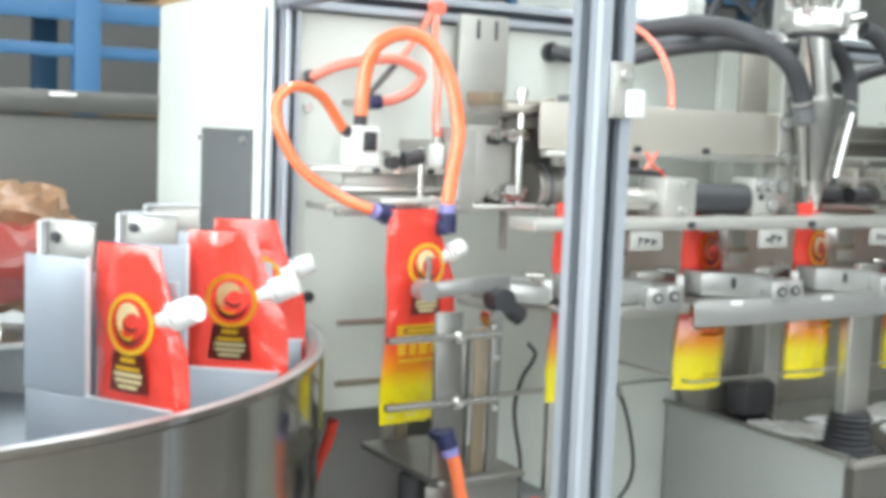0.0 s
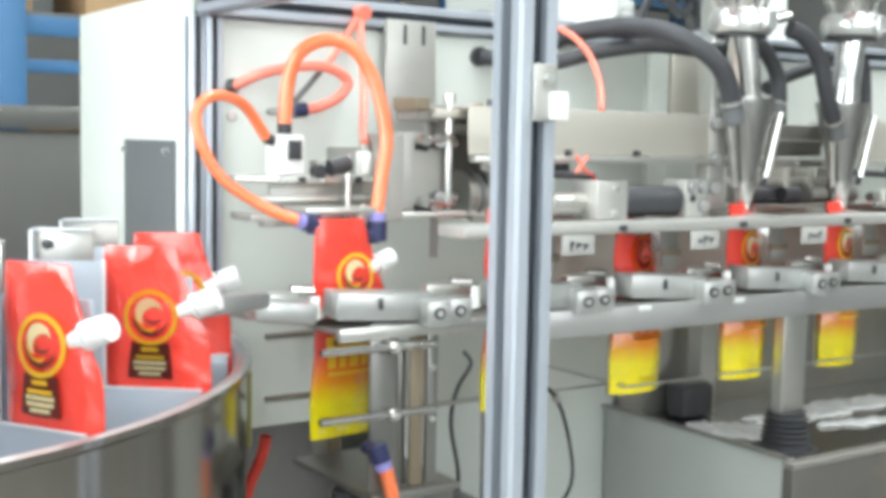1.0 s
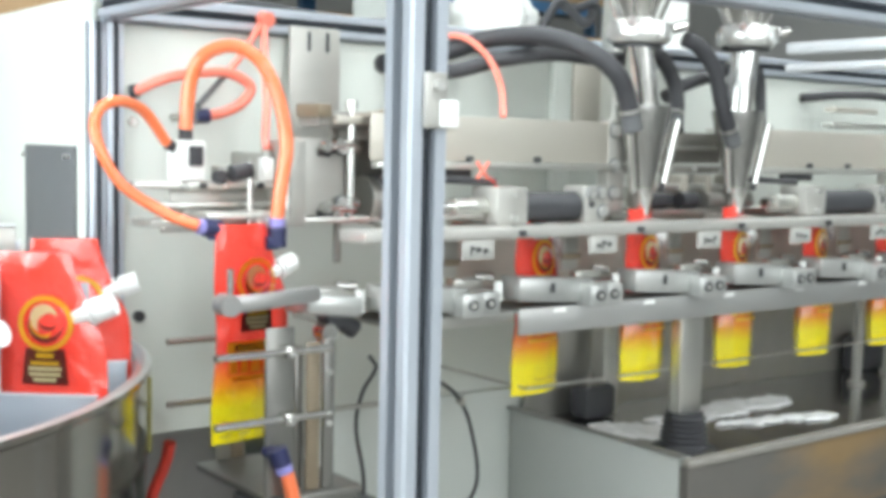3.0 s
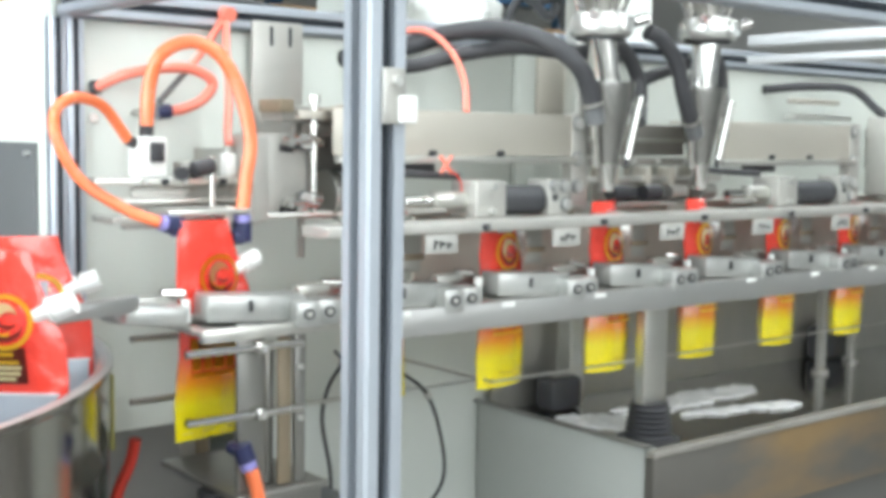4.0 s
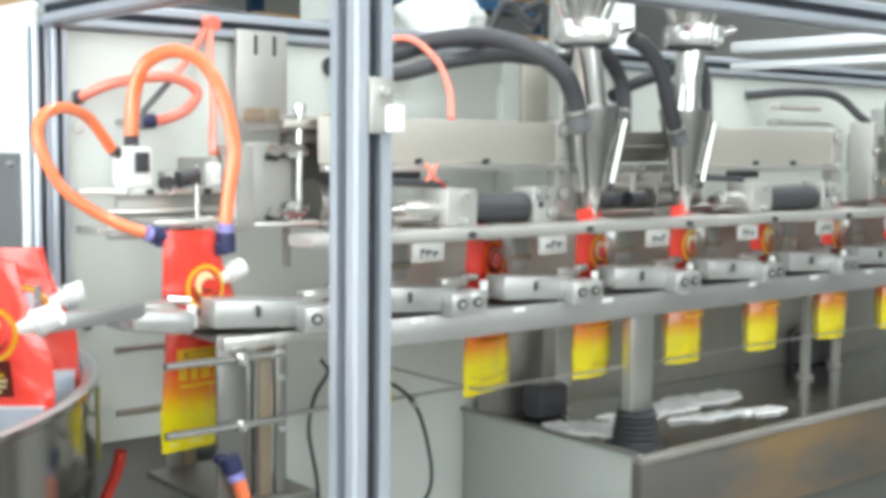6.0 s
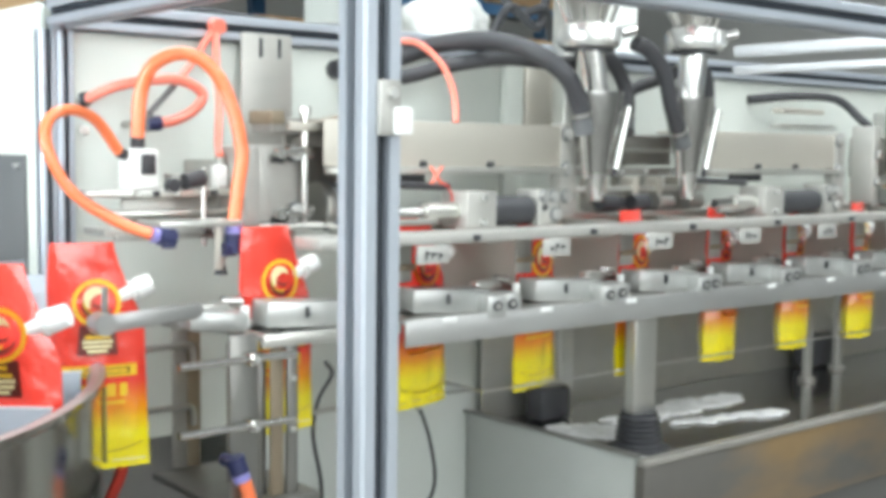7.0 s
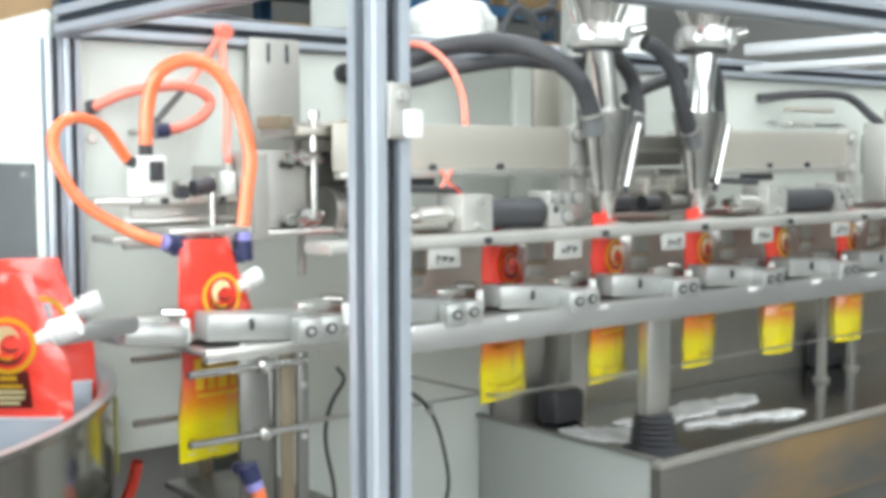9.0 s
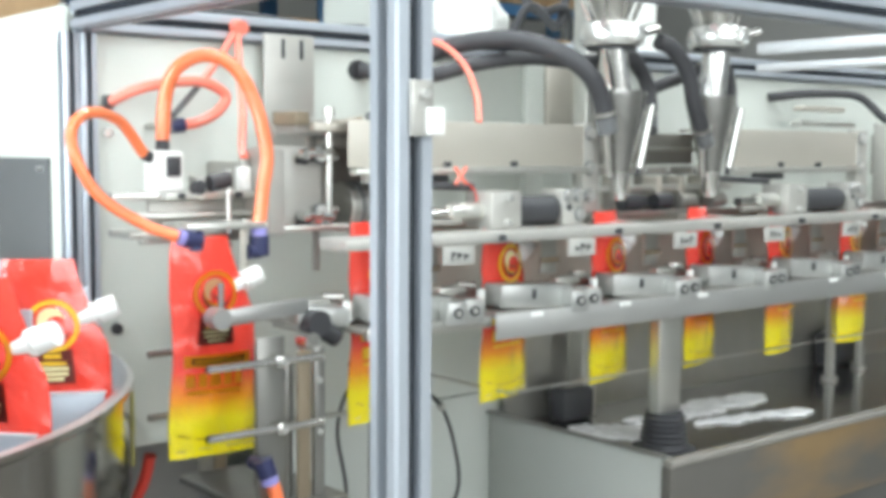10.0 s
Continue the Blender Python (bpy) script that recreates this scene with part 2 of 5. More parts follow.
def mesh_object(name, bm, mat, smooth=True):
    bmesh.ops.recalc_face_normals(bm, faces=bm.faces)
    me = bpy.data.meshes.new(name)
    bm.to_mesh(me)
    bm.free()
    me.materials.append(M[mat])
    if smooth:
        for poly in me.polygons:
            poly.use_smooth = True
        me.set_sharp_from_angle(angle=radians(35))
    return new(name, me)


def thing(name, at, label, category, group="", kind=""):
    ob = new(name)
    ob.empty_display_size = 0.05
    ob.location = at
    return tagged(ob, label, category, group, kind)


def part(name, bm, mat, parent, label="", smooth=True):
    """One mesh under a thing or under a part; it is given in world places and kept in the thing's own space."""
    root = parent
    while root.parent:
        root = root.parent
    bmesh.ops.translate(bm, vec=-Vector(root.location), verts=bm.verts)
    ob = mesh_object(name, bm, mat, smooth)
    ob.parent = parent
    return tagged(ob, label)


def solid(name, bm, mat, label, category="", kind="structure", group=""):
    return tagged(mesh_object(name, bm, mat), label, category, group, kind)


def bolt(parent, p, way, r=0.006, name="bolt", mat="chrome"):
    """A hexagon-socket bolt head whose shank points along way from p."""
    bm, p, way = B(), Vector(p), Vector(way).normalized()
    rod(bm, p - way * 0.004, p + way * 0.007, r, 12)
    head = part(name, bm, mat, parent)
    # Larger bright bolts get a dark disc behind the head as their shadow.
    if r >= 0.008 and mat == "chrome" and not parent.parent:
        part("washer", rod(B(), p - way * 0.003, p + way * 0.0015, r * 1.25, 16), "dark_plate", head)
    return head


# ---- hall ----
span(b := B(), -6, 9, -6, 9, -0.1, 0.0)
solid("floor", b, "floor", "grey concrete factory floor with worn stains")
span(b := B(), -6, 9, -6, 9, 4.1, 4.2)
solid("ceiling", b, "ceiling", "pale painted factory ceiling")
b = B()
span(b, -6.2, -6.0, -6.2, 9.2, 0, 1.0), span(b, -6.2, -6.0, -6.2, 9.2, 3.6, 4.1)
span(b, -6.2, -6.0, -6.2, -3.8, 1.0, 3.6), span(b, -6.2, -6.0, 1.8, 9.2, 1.0, 3.6)
solid("wall_west", b, "wall", "white painted factory wall with a wide window opening")
b = B()
span(b, -6.0, 9.0, -6.2, -6.0, 0, 1.4), span(b, -6.0, 9.0, -6.2, -6.0, 3.8, 4.1)
span(b, -6.0, -3.5, -6.2, -6.0, 1.4, 3.8), span(b, 2.5, 9.0, -6.2, -6.0, 1.4, 3.8)
solid("wall_south", b, "wall", "white painted factory wall with a wide window opening")
span(b := B(), 9.0, 9.2, -6.2, 9.2, 0, 4.1)
solid("wall_east", b, "wall", "white painted factory wall")
span(b := B(), -6.0, 9.0, 9.0, 9.2, 0, 4.1)
solid("wall_north", b, "wall", "white painted factory wall behind the racks")


def window(name, x0, x1, y0, y1, z0, z1, along):
    w = thing(name, ((x0 + x1) / 2, (y0 + y1) / 2, z0), "wide factory window with white frames and bright daylight", "window", kind="structure")
    part("pane", span(B(), x0, x1, y0, y1, z0, z1), "daylight", w)
    for k in range(5):
        f = k / 4
        if along == "y":
            yy = y0 + f * (y1 - y0)
            part("window_frame", span(B(), x1, x1 + 0.05, yy - 0.03, yy + 0.03, z0, z1), "white", w)
        else:
            xx = x0 + f * (x1 - x0)
            part("window_frame", span(B(), xx - 0.03, xx + 0.03, y1, y1 + 0.05, z0, z1), "white", w)


window("window_1", -6.16, -6.12, -3.8, 1.8, 1.0, 3.6, "y")
window("window_2", -3.5, 2.5, -6.16, -6.12, 1.4, 3.8, "x")
for lx in (-2.2, 0.6, 3.4):
    lt = thing("ceiling_light", (lx, -0.9, 4.1), "long white fluorescent strip light under the ceiling", "lamp", "ceiling strip lights")
    part("housing", span(B(), lx - 0.17, lx + 0.17, -3.95, 2.15, 4.04, 4.1, 0.01), "white", lt)
    for s in (-0.09, 0.09):
        part("tube", rod(B(), (lx + s, -3.9, 4.02), (lx + s, 2.1, 4.02), 0.016), "lamp", lt)


# ---- machine cabinet and frame ----
cab = thing("machine_cabinet", (1.3, 0.3, 0), "pale grey-green painted machine cabinet behind the pouch line", "machine")
part("side_wall", span(B(), -0.020, 0.0, 0.024, 0.56, 0.12, 1.715, 0.008), "paint", cab)
part("rear_wall", span(B(), 0.002, 2.9, 0.535, 0.56, 0.12, 1.70, 0.006), "paint", cab)
part("roof", span(B(), 0.002, 2.9, 0.026, 0.533, 1.688, 1.712, 0.006), "paint", cab)
part("front_panel", span(B(), 0.0275, 0.905, 0.0, 0.02, 1.03, 1.672, 0.002), "paint", cab)
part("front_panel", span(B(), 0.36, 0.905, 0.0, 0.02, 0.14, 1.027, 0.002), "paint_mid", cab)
part("panel_seam", span(B(), 0.907, 0.955, -0.014, 0.02, 0.14, 1.672, 0.004), "paint", cab)
part("front_panel", span(B(), 0.957, 2.86, 0.004, 0.024, 0.14, 1.672, 0.002), "paint", cab)
part("cover_plate", span(B(), 0.957, 1.075, -0.018, 0.0035, 1.50, 1.670, 0.003), "beige", cab, "brownish bolted cover plate")
part("plinth", span(B(), 0.0, 2.9, 0.06, 0.53, 0.0, 0.118, 0.004), "dark_plate", cab)
part("recess_back", span(B(), 0.002, 0.40, 0.30, 0.32, 0.14, 1.02), "recess", cab, "dark inside of the open lower bay")
part("recess_floor", span(B(), 0.002, 0.358, 0.03, 0.298, 0.70, 0.72), "steel_dark", cab)
part("access_plate", span(B(), -0.025, -0.0205, 0.064, 0.294, 1.10, 1.485, 0.002), "dark_plate", cab, "dark grey screwed access plate")
for yy in (0.09, 0.29):
    bolt(cab, (-0.025, yy, 1.468), (-1, 0, 0), 0.004, "screw")
bolt(cab, (0.042, -0.001, 1.524), (0, -1, 0), 0.0075)
bolt(cab, (0.052, -0.001, 1.222), (0, -1, 0), 0.009, "grommet", "black")
bolt(cab, (0.506, -0.004, 1.64), (0, -1, 0), 0.017, "hose_socket", "black")


def profile_bar(parent, p, q, name="profile", s=0.04):
    """A square aluminium profile with a dark slot down each long face."""
    p, q = Vector(p), Vector(q)
    axis = max(range(3), key=lambda i: abs(q[i] - p[i]))
    h, lo, hi = s / 2, min(p[axis], q[axis]), max(p[axis], q[axis])
    others = [i for i in range(3) if i != axis]
    g, d = 0.0066 * s / 0.04, 0.0105 * s / 0.04

    def extrude(ring, name, mat, owner):
        bm = B()
        ends = []
        for v in (lo, hi):
            row = []
            for a, c in ring:
                q = [0.0] * 3
                q[axis], q[others[0]], q[others[1]] = v, p[others[0]] + a, p[others[1]] + c
                row.append(bm.verts.new(q))
            ends.append(row)
        for k in range(len(ring)):
            n = (k + 1) % len(ring)
            bm.faces.new((ends[0][k], ends[0][n], ends[1][n], ends[1][k]))
        bm.faces.new(ends[0][::-1]), bm.faces.new(ends[1])
        return part(name, bm, mat, owner)

    e = 0.003
    quarter = [(h, -g), (h - d, -g), (h - d, g), (h, g), (h, h - e), (h - e, h)]
    ring, deep = [], []
    for k in range(4):
        c, s_ = (1, 0, -1, 0)[k], (0, 1, 0, -1)[k]
        ring += [(c * a - s_ * b_, s_ * a + c * b_) for a, b_ in quarter]
        deep += [(c * a - s_ * b_, s_ * a + c * b_) for a, b_ in ((h - d + 0.0012, -g + 0.0004), (h - d + 0.0012, g - 0.0004), (g - 0.0004, g - 0.0004))]
    bar = extrude(ring, name, "alu", parent)
    extrude(deep, "slot", "groove", bar)
    return bar


fr = thing("aluminium_frame", (0.6, -0.4, 0.0), "silver slotted aluminium profile frame round the machine", "frame")
profile_bar(fr, (0.0135, 0.003, 0.0), (0.0135, 0.003, 1.672), "post", 0.026)
profile_bar(fr, (-0.0135, 0.003, 0.0), (-0.0135, 0.003, 1.672), "post", 0.026)
profile_bar(fr, (0.004, -0.79, 0.0), (0.004, -0.79, 1.674), "post", 0.047)
profile_bar(fr, (0.0, 0.003, 1.695), (2.9, 0.003, 1.695), "rail")
profile_bar(fr, (-0.02, -0.79, 1.697), (2.9, -0.79, 1.695), "rail")
profile_bar(fr, (0.0, -0.768, 1.695), (0.0, -0.02, 1.695), "rail")
profile_bar(fr, (2.88, -0.79, 0.0), (2.88, -0.79, 1.674), "post")
profile_bar(fr, (2.88, -0.768, 1.695), (2.88, -0.02, 1.695), "rail")
part("crossbar", span(B(), 1.15, 1.175, -0.768, -0.372, 1.680, 1.700, 0.003), "plate_edge", fr, "bright flat crossbar")
part("crossbar", span(B(), 1.15, 1.175, -0.768, -0.372, 1.648, 1.662, 0.003), "plate_edge", fr, "bright flat crossbar")
part("foot", span(B(), -0.04, 0.04, -0.83, -0.75, 0.0, 0.012, 0.003), "steel", fr)
hb = part("hinge_bracket", span(B(), -0.006, 0.0205, -0.821, -0.8145, 1.514, 1.569, 0.0012), "satin", fr, "silver bracket clamped on the post")
part("catch", span(B(), 0.009, 0.027, -0.832, -0.8215, 1.515, 1.542, 0.002), "white", hb)
bolt(fr, (0.007, -0.822, 1.556), (0, -1, 0), 0.005)

# ---- lower base and drip tray ----
base = thing("base_cabinet", (1.7, -0.23, 0), "pale painted machine base under a stainless drip tray", "machine")
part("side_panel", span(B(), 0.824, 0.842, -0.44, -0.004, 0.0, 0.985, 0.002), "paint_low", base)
# Reflections of the surroundings are put into this panel's colour.
part("front_panel", span(B(), 0.822, 2.86, -0.466, -0.442, 0.832, 0.971, 0.003), "brown", base, "stainless front panel with brown reflections painted into its colour")
part("lower_panel", span(B(), 0.824, 2.86, -0.452, -0.4415, 0.0, 0.828, 0.003), "dark_panel", base, "dark stainless lower panel")
part("tray_floor", span(B(), 0.844, 2.86, -0.44, -0.0245, 0.955, 0.967), "tray", base, "wet shining stainless tray floor")
part("tray_lip", span(B(), 0.815, 2.86, -0.472, -0.450, 0.972, 0.986, 0.004), "dull", base)
part("tray_lip", span(B(), 0.815, 0.830, -0.448, -0.002, 0.9855, 0.991, 0.002), "worn_grey", base)
part("tray_back", span(B(), 0.845, 2.86, -0.024, -0.017, 0.967, 1.215, 0.002), "steel_dark", base)
# Thin white patches stand in for bright reflections on the tray floor.
spots = random.Random(11)
PATCHES = [(0.925, -0.20, 0.045, 0.05), (0.955, -0.245, 0.05, 0.045), (0.93, -0.165, 0.04, 0.035), (0.975, -0.215, 0.045, 0.045), (0.99, -0.28, 0.04, 0.04)]
PATCHES += [(1.10 + 0.045 * k, -0.17 - 0.05 * spots.random(), spots.uniform(0.045, 0.075), spots.uniform(0.025, 0.045)) for k in range(8)]
PATCHES += [(1.16 + 0.05 * k, -0.26 - 0.07 * spots.random(), spots.uniform(0.03, 0.06), spots.uniform(0.015, 0.03)) for k in range(5)]
for n, (px, py, ra, rb) in enumerate(PATCHES):
    bm, seed, rings = B(), 3.7 * n, []
    for f, high in ((1.0, 0.0), (0.94, 0.002), (0.8, 0.0035), (0.55, 0.0045), (0.28, 0.005)):
        row = []
        for a in (2 * math.pi * k / 44 for k in range(44)):
            wob = 1 + 0.5 * noise.noise((seed + math.cos(a) * 2.4, math.sin(a) * 2.4, 0)) + 0.2 * noise.noise((seed, math.cos(a) * 6, math.sin(a) * 6))
            x, y = px + f * ra * math.cos(a) * wob, py + f * rb * math.sin(a) * wob
            row.append(bm.verts.new((x, y, 0.9675 + high * (1 + 0.6 * noise.noise((x * 60, y * 60, seed))) + 0.0001 * n)))
        rings.append(row)
    for r0, r1 in zip(rings, rings[1:]):
        for k in range(44):
            bm.faces.new((r0[k], r0[(k + 1) % 44], r1[(k + 1) % 44], r1[k]))
    bm.faces.new(rings[-1])
    part("spill", bm, "tray_glint", base, "white patch painted as a glint on the tray floor")
bolt(base, (0.865, -0.425, 0.968), (0, 0, 1), 0.008)


def lift_column(x, y, top):
    t = thing("lift_column", (x, y, 0.968), "square stainless lifting column in a black rubber bellows", "column", "lifting columns")
    part("column", span(B(), x - 0.03, x + 0.03, y - 0.012, y + 0.012, 1.03, top, 0.003), "steel", t)
    prof = [(0.046, 0.0)]
    for k in range(6):
        z = 0.010 + k * 0.0095
        prof += [(0.045 - 0.0012 * k, z), (0.038 - 0.0012 * k, z + 0.0048)]
    prof += [(0.033, 0.068)]
    part("bellows", turned(B(), prof, (x, y, 0.968), 28), "rubber", t, "black ribbed rubber bellows")
    part("flange", turned(B(), [(0.058, 0.0), (0.058, 0.004), (0.05, 0.006)], (x, y, 0.9675), 28), "rubber", t)
    return t


lift_column(0.928, -0.358, 1.245)
lift_column(2.42, -0.20, 1.245)
for lx, ly in ((1.74, -0.17), (1.93, -0.13)):
    fp = thing("support_post", (lx, ly, 0.968), "thin stainless post standing in the wet tray", "post", "support posts")
    part("post", span(B(), lx - 0.011, lx + 0.011, ly - 0.008, ly + 0.008, 0.968, 1.245, 0.002), "satin", fp)
    part("collar", rod(B(), (lx, ly, 0.968), (lx, ly, 0.976), 0.020, 18), "dull", fp)

def rubber_buffer(x, y, w, d, h):
    t = thing("rubber_buffer", (x, y, 0.968), "black rubber buffer block standing on the wet tray", "buffer", "rubber buffers")
    part("block", span(B(), x - w / 2, x + w / 2, y - d / 2, y + d / 2, 0.968, 0.968 + h, 0.012), "rubber", t)
    part("cap", span(B(), x - w / 2 + 0.012, x + w / 2 - 0.012, y - d / 2 + 0.01, y + d / 2 - 0.01, 0.9685 + h, 0.973 + h, 0.002), "dull", t)
    return t


rubber_buffer(0.968, -0.085, 0.085, 0.055, 0.066)
rubber_buffer(1.93, -0.062, 0.12, 0.05, 0.085)

guide = thing("guide_wire", (0.6, -0.355, 1.0), "thin stainless guide wire along the pouch bottoms", "rod")
part("wire", rod(B(), (0.56, -0.3425, 1.112), (2.7, -0.3425, 1.112), 0.0022, 8), "steel", guide)
part("holder", rod(B(), (0.565, -0.3425, 1.112), (0.565, -0.001, 1.112), 0.0028, 8), "steel_dark", guide)

# ---- upper rail, rear plate and station plates ----
rail = thing("station_rail", (1.2, -0.38, 1.38), "long flat stainless rail over the pouch line with station plates", "rail")
part("rail_plate", span(B(), 0.20, 2.7, -0.412, -0.345, 1.362, 1.378, 0.002), "satin", rail)
part("rail_plate", span(B(), -0.03, 2.7, -0.235, -0.165, 1.378, 1.388, 0.002), "steel", rail)
part("rear_plate", span(B(), 0.55, 2.7, -0.150, -0.140, 1.225, 1.376, 0.002), "beige", rail)
part("rear_ledge", span(B(), 0.24, 2.7, -0.235, -0.151, 1.225, 1.236, 0.002), "steel_dark", rail)
for k in range(9):
    x = 0.396 + 0.2555 * k
    pl = part("station_plate", span(B(), x - 0.030, x + 0.030, -0.4165, -0.4125, 1.334, 1.3612, 0.001), "tag", rail, "small pale plate with worn dark marks")
    for m, (dx, w) in enumerate(((-0.012, 0.007), (0.0, 0.009), (0.013, 0.008))):
        bm = B()
        low, high = 1.340 + 0.002 * ((k + m) % 2), 1.354 - 0.002 * ((k * 2 + m) % 3)
        span(bm, x + dx - w / 2, x + dx - w / 2 + 0.0024, -0.4178, -0.4168, low, high)
        span(bm, x + dx - w / 2 + 0.0026, x + dx + w / 2, -0.4178, -0.4168, high - 0.006, high - 0.001)
        part("mark", bm, "black", pl, smooth=False)
    bolt(rail, (x + 0.085, -0.413, 1.370), (0, -1, 0), 0.005, "bolt", "black")
    part("cross_strut", span(B(), x - 0.06, x - 0.03, -0.3445, -0.234, 1.364, 1.3795, 0.001), "steel", rail)


for k in range(1, 10):
    x = 0.114 + 0.252 * k + 0.028
    cl = part("holding_clip", span(B(), x - 0.018, x + 0.018, -0.346, -0.341, 1.300, 1.377, 0.002), "steel_dark", rail, "dark worn pouch holding clip")
    part("clip_jaw", span(B(), x - 0.021, x + 0.021, -0.3515, -0.3465, 1.318, 1.328, 0.002), "tan", cl)
    part("clip_pin", rod(B(), (x + 0.010, -0.356, 1.366), (x + 0.010, -0.346, 1.366), 0.007, 12), "black", cl)
    part("clip_arm", span(B(), x - 0.075, x - 0.045, -0.343, -0.339, 1.352, 1.3775, 0.001), "steel_dark", rail)


# ---- long covers and the sliding units below them ----
def cover(x0, x1, z0, z1, y):
    c = thing("drive_cover", ((x0 + x1) / 2, y, z0), "long stained stainless drive cover with bolted end flange", "machine cover", "drive covers")
    part("front", span(B(), x0, x1 - 0.032, y - 0.004, y, z0, z1, 0.002), "beige", c)
    part("top", span(B(), x0, x1 - 0.032, y + 0.0005, y + 0.12, z1 - 0.005, z1 - 0.0005, 0.001), "beige", c)
    part("bottom_ledge", span(B(), x0, x1 - 0.034, y - 0.022, y - 0.0045, z0 - 0.012, z0 - 0.002, 0.002), "steel", c)
    part("flange", span(B(), x1 - 0.034, x1 + 0.004, y - 0.006, y + 0.02, z0 - 0.085, z1 + 0.004, 0.002), "satin", c)
    # Black strip added for the shade in the gap below the ledge.
    part("slot_shadow", span(B(), x0 + 0.10, x0 + 0.20, y + 0.004, y + 0.012, z0 - 0.026, z0 - 0.013, 0.001), "black", c, "black strip as the shadow in the gap under the cover")
    part("back_arm", span(B(), x1 - 0.03, x1 - 0.004, y + 0.021, -0.012, z0 + 0.02, z1 - 0.02, 0.002), "steel_dark", c)
    for z in (z1 - 0.014, z0 - 0.004, z0 - 0.052):
        bolt(c, (x1 - 0.021, y - 0.007, z), (0, -1, 0), 0.010)
    for f in (0.35, 0.62):
        bolt(c, (x0 + f * (x1 - x0), y - 0.006, z0 + 0.004), (0, -1, 0), 0.005, "bolt", "black")
    return c


cover(0.30, 0.832, 1.474, 1.545, -0.27)
cover(1.20, 1.690, 1.470, 1.544, -0.27)
cover(2.05, 2.55, 1.462, 1.544, -0.27)
dv = thing("drive_bars", (1.05, -0.2, 1.40), "worn steel drive bars and black bearings behind the nozzles", "machine part")
part("bar", span(B(), 0.88, 1.24, -0.195, -0.175, 1.455, 1.470, 0.002), "dull", dv)
part("bar", span(B(), 0.88, 1.28, -0.225, -0.205, 1.425, 1.436, 0.002), "steel", dv)
part("bar", span(B(), 0.90, 1.24, -0.185, -0.170, 1.500, 1.508, 0.002), "steel_dark", dv)
part("cover_strip", span(B(), 0.885, 1.235, -0.16, -0.15, 1.475, 1.535, 0.002), "dull", dv)
part("carriage", span(B(), 0.95, 1.21, -0.205, -0.176, 1.389, 1.424, 0.004), "dull", dv, "dark worn carriage")
part("carriage", span(B(), 0.99, 1.17, -0.222, -0.2055, 1.395, 1.415, 0.003), "rubber", dv)
for x in (1.00, 1.05, 1.12, 1.16):
    part("stud", rod(B(), (x, -0.19, 1.437), (x, -0.19, 1.454), 0.007, 10), "steel_dark", dv)
for x in (0.94, 1.03, 1.10, 1.19):
    part("bearing", rod(B(), (x, -0.235, 1.405), (x + 0.045, -0.235, 1.405), 0.015, 18), "black" if x < 1.1 else "steel_dark", dv)
    bolt(dv, (x + 0.01, -0.197, 1.462), (0, -1, 0), 0.006)
    part("bracket", span(B(), x + 0.015, x + 0.03, -0.23, -0.17, 1.389, 1.452, 0.002), "beige", dv)
units, slides = [], []
for x, long in ((0.541, 0.128), (1.318, 0.185), (2.09, 0.128)):
    u = thing("slide_unit", (x, -0.33, 1.379), "steel slide unit with a black rubber bellows and bolted end block", "slide unit", "slide units")
    bm = turned(B(), [(0.0245 - 0.0012 * (j % 2), j * 0.006) for j in range(int(long / 0.006))], (0, 0, 0), 24)
    bmesh.ops.rotate(bm, cent=(0, 0, 0), matrix=Matrix.Rotation(radians(90), 3, "Y"), verts=bm.verts)
    bmesh.ops.translate(bm, vec=(x + 0.003, -0.328, 1.4035), verts=bm.verts)
    part("bellows", bm, "rubber", u, "black ribbed bellows")
    part("end_block", span(B(), x + long, x + long + 0.046, -0.354, -0.300, 1.3785, 1.437, 0.002), "satin", u)
    for j in (long + 0.011, long + 0.033):
        bolt(u, (x + j, -0.355, 1.427), (0, -1, 0), 0.008)
    bolt(u, (x + long + 0.038, -0.355, 1.396), (0, -1, 0), 0.009)
    part("socket", rod(B(), (x + long + 0.014, -0.3555, 1.408), (x + long + 0.014, -0.353, 1.408), 0.006, 12), "black", u)
    part("shaft", rod(B(), (x - 0.15, -0.325, 1.404), (x + 0.002, -0.325, 1.404), 0.009), "polished", u)
    part("shaft", rod(B(), (x - 0.20, -0.300, 1.45), (x - 0.02, -0.300, 1.442), 0.006), "rubber", u)
    part("cross_tube", rod(B(), (x - 0.15, -0.335, 1.39), (x - 0.075, -0.335, 1.39), 0.005), "dull", u)
    s = part("slide_block", span(B(), x - 0.062, x, -0.358, -0.294, 1.3785, 1.436, 0.002), "satin", u, "pale milled block that slides on the shaft")
    bolt(s, (x - 0.031, -0.359, 1.426), (0, -1, 0), 0.005)
    bolt(s, (x - 0.031, -0.359, 1.388), (0, -1, 0), 0.005)
    part("cylinder", rod(B(), (x - 0.125, -0.325, 1.404), (x - 0.0625, -0.325, 1.404), 0.015), "steel", s)
    slides.append(s)
tie = thing("red_cable_tie", (0.482, -0.30, 1.452), "small red knotted tie on the hose with a loose tail", "cable tie")
part("knot", rod(rod(B(), (0.470, -0.318, 1.448), (0.492, -0.318, 1.474), 0.003), (0.492, -0.3165, 1.448), (0.470, -0.3165, 1.474), 0.003), "salmon", tie)
part("tail", sweep(B(), [(0.488, -0.319, 1.452), (0.499, -0.322, 1.444), (0.507, -0.323, 1.432), (0.509, -0.322, 1.420)], 0.0014, 8, 4), "red_tube", tie)

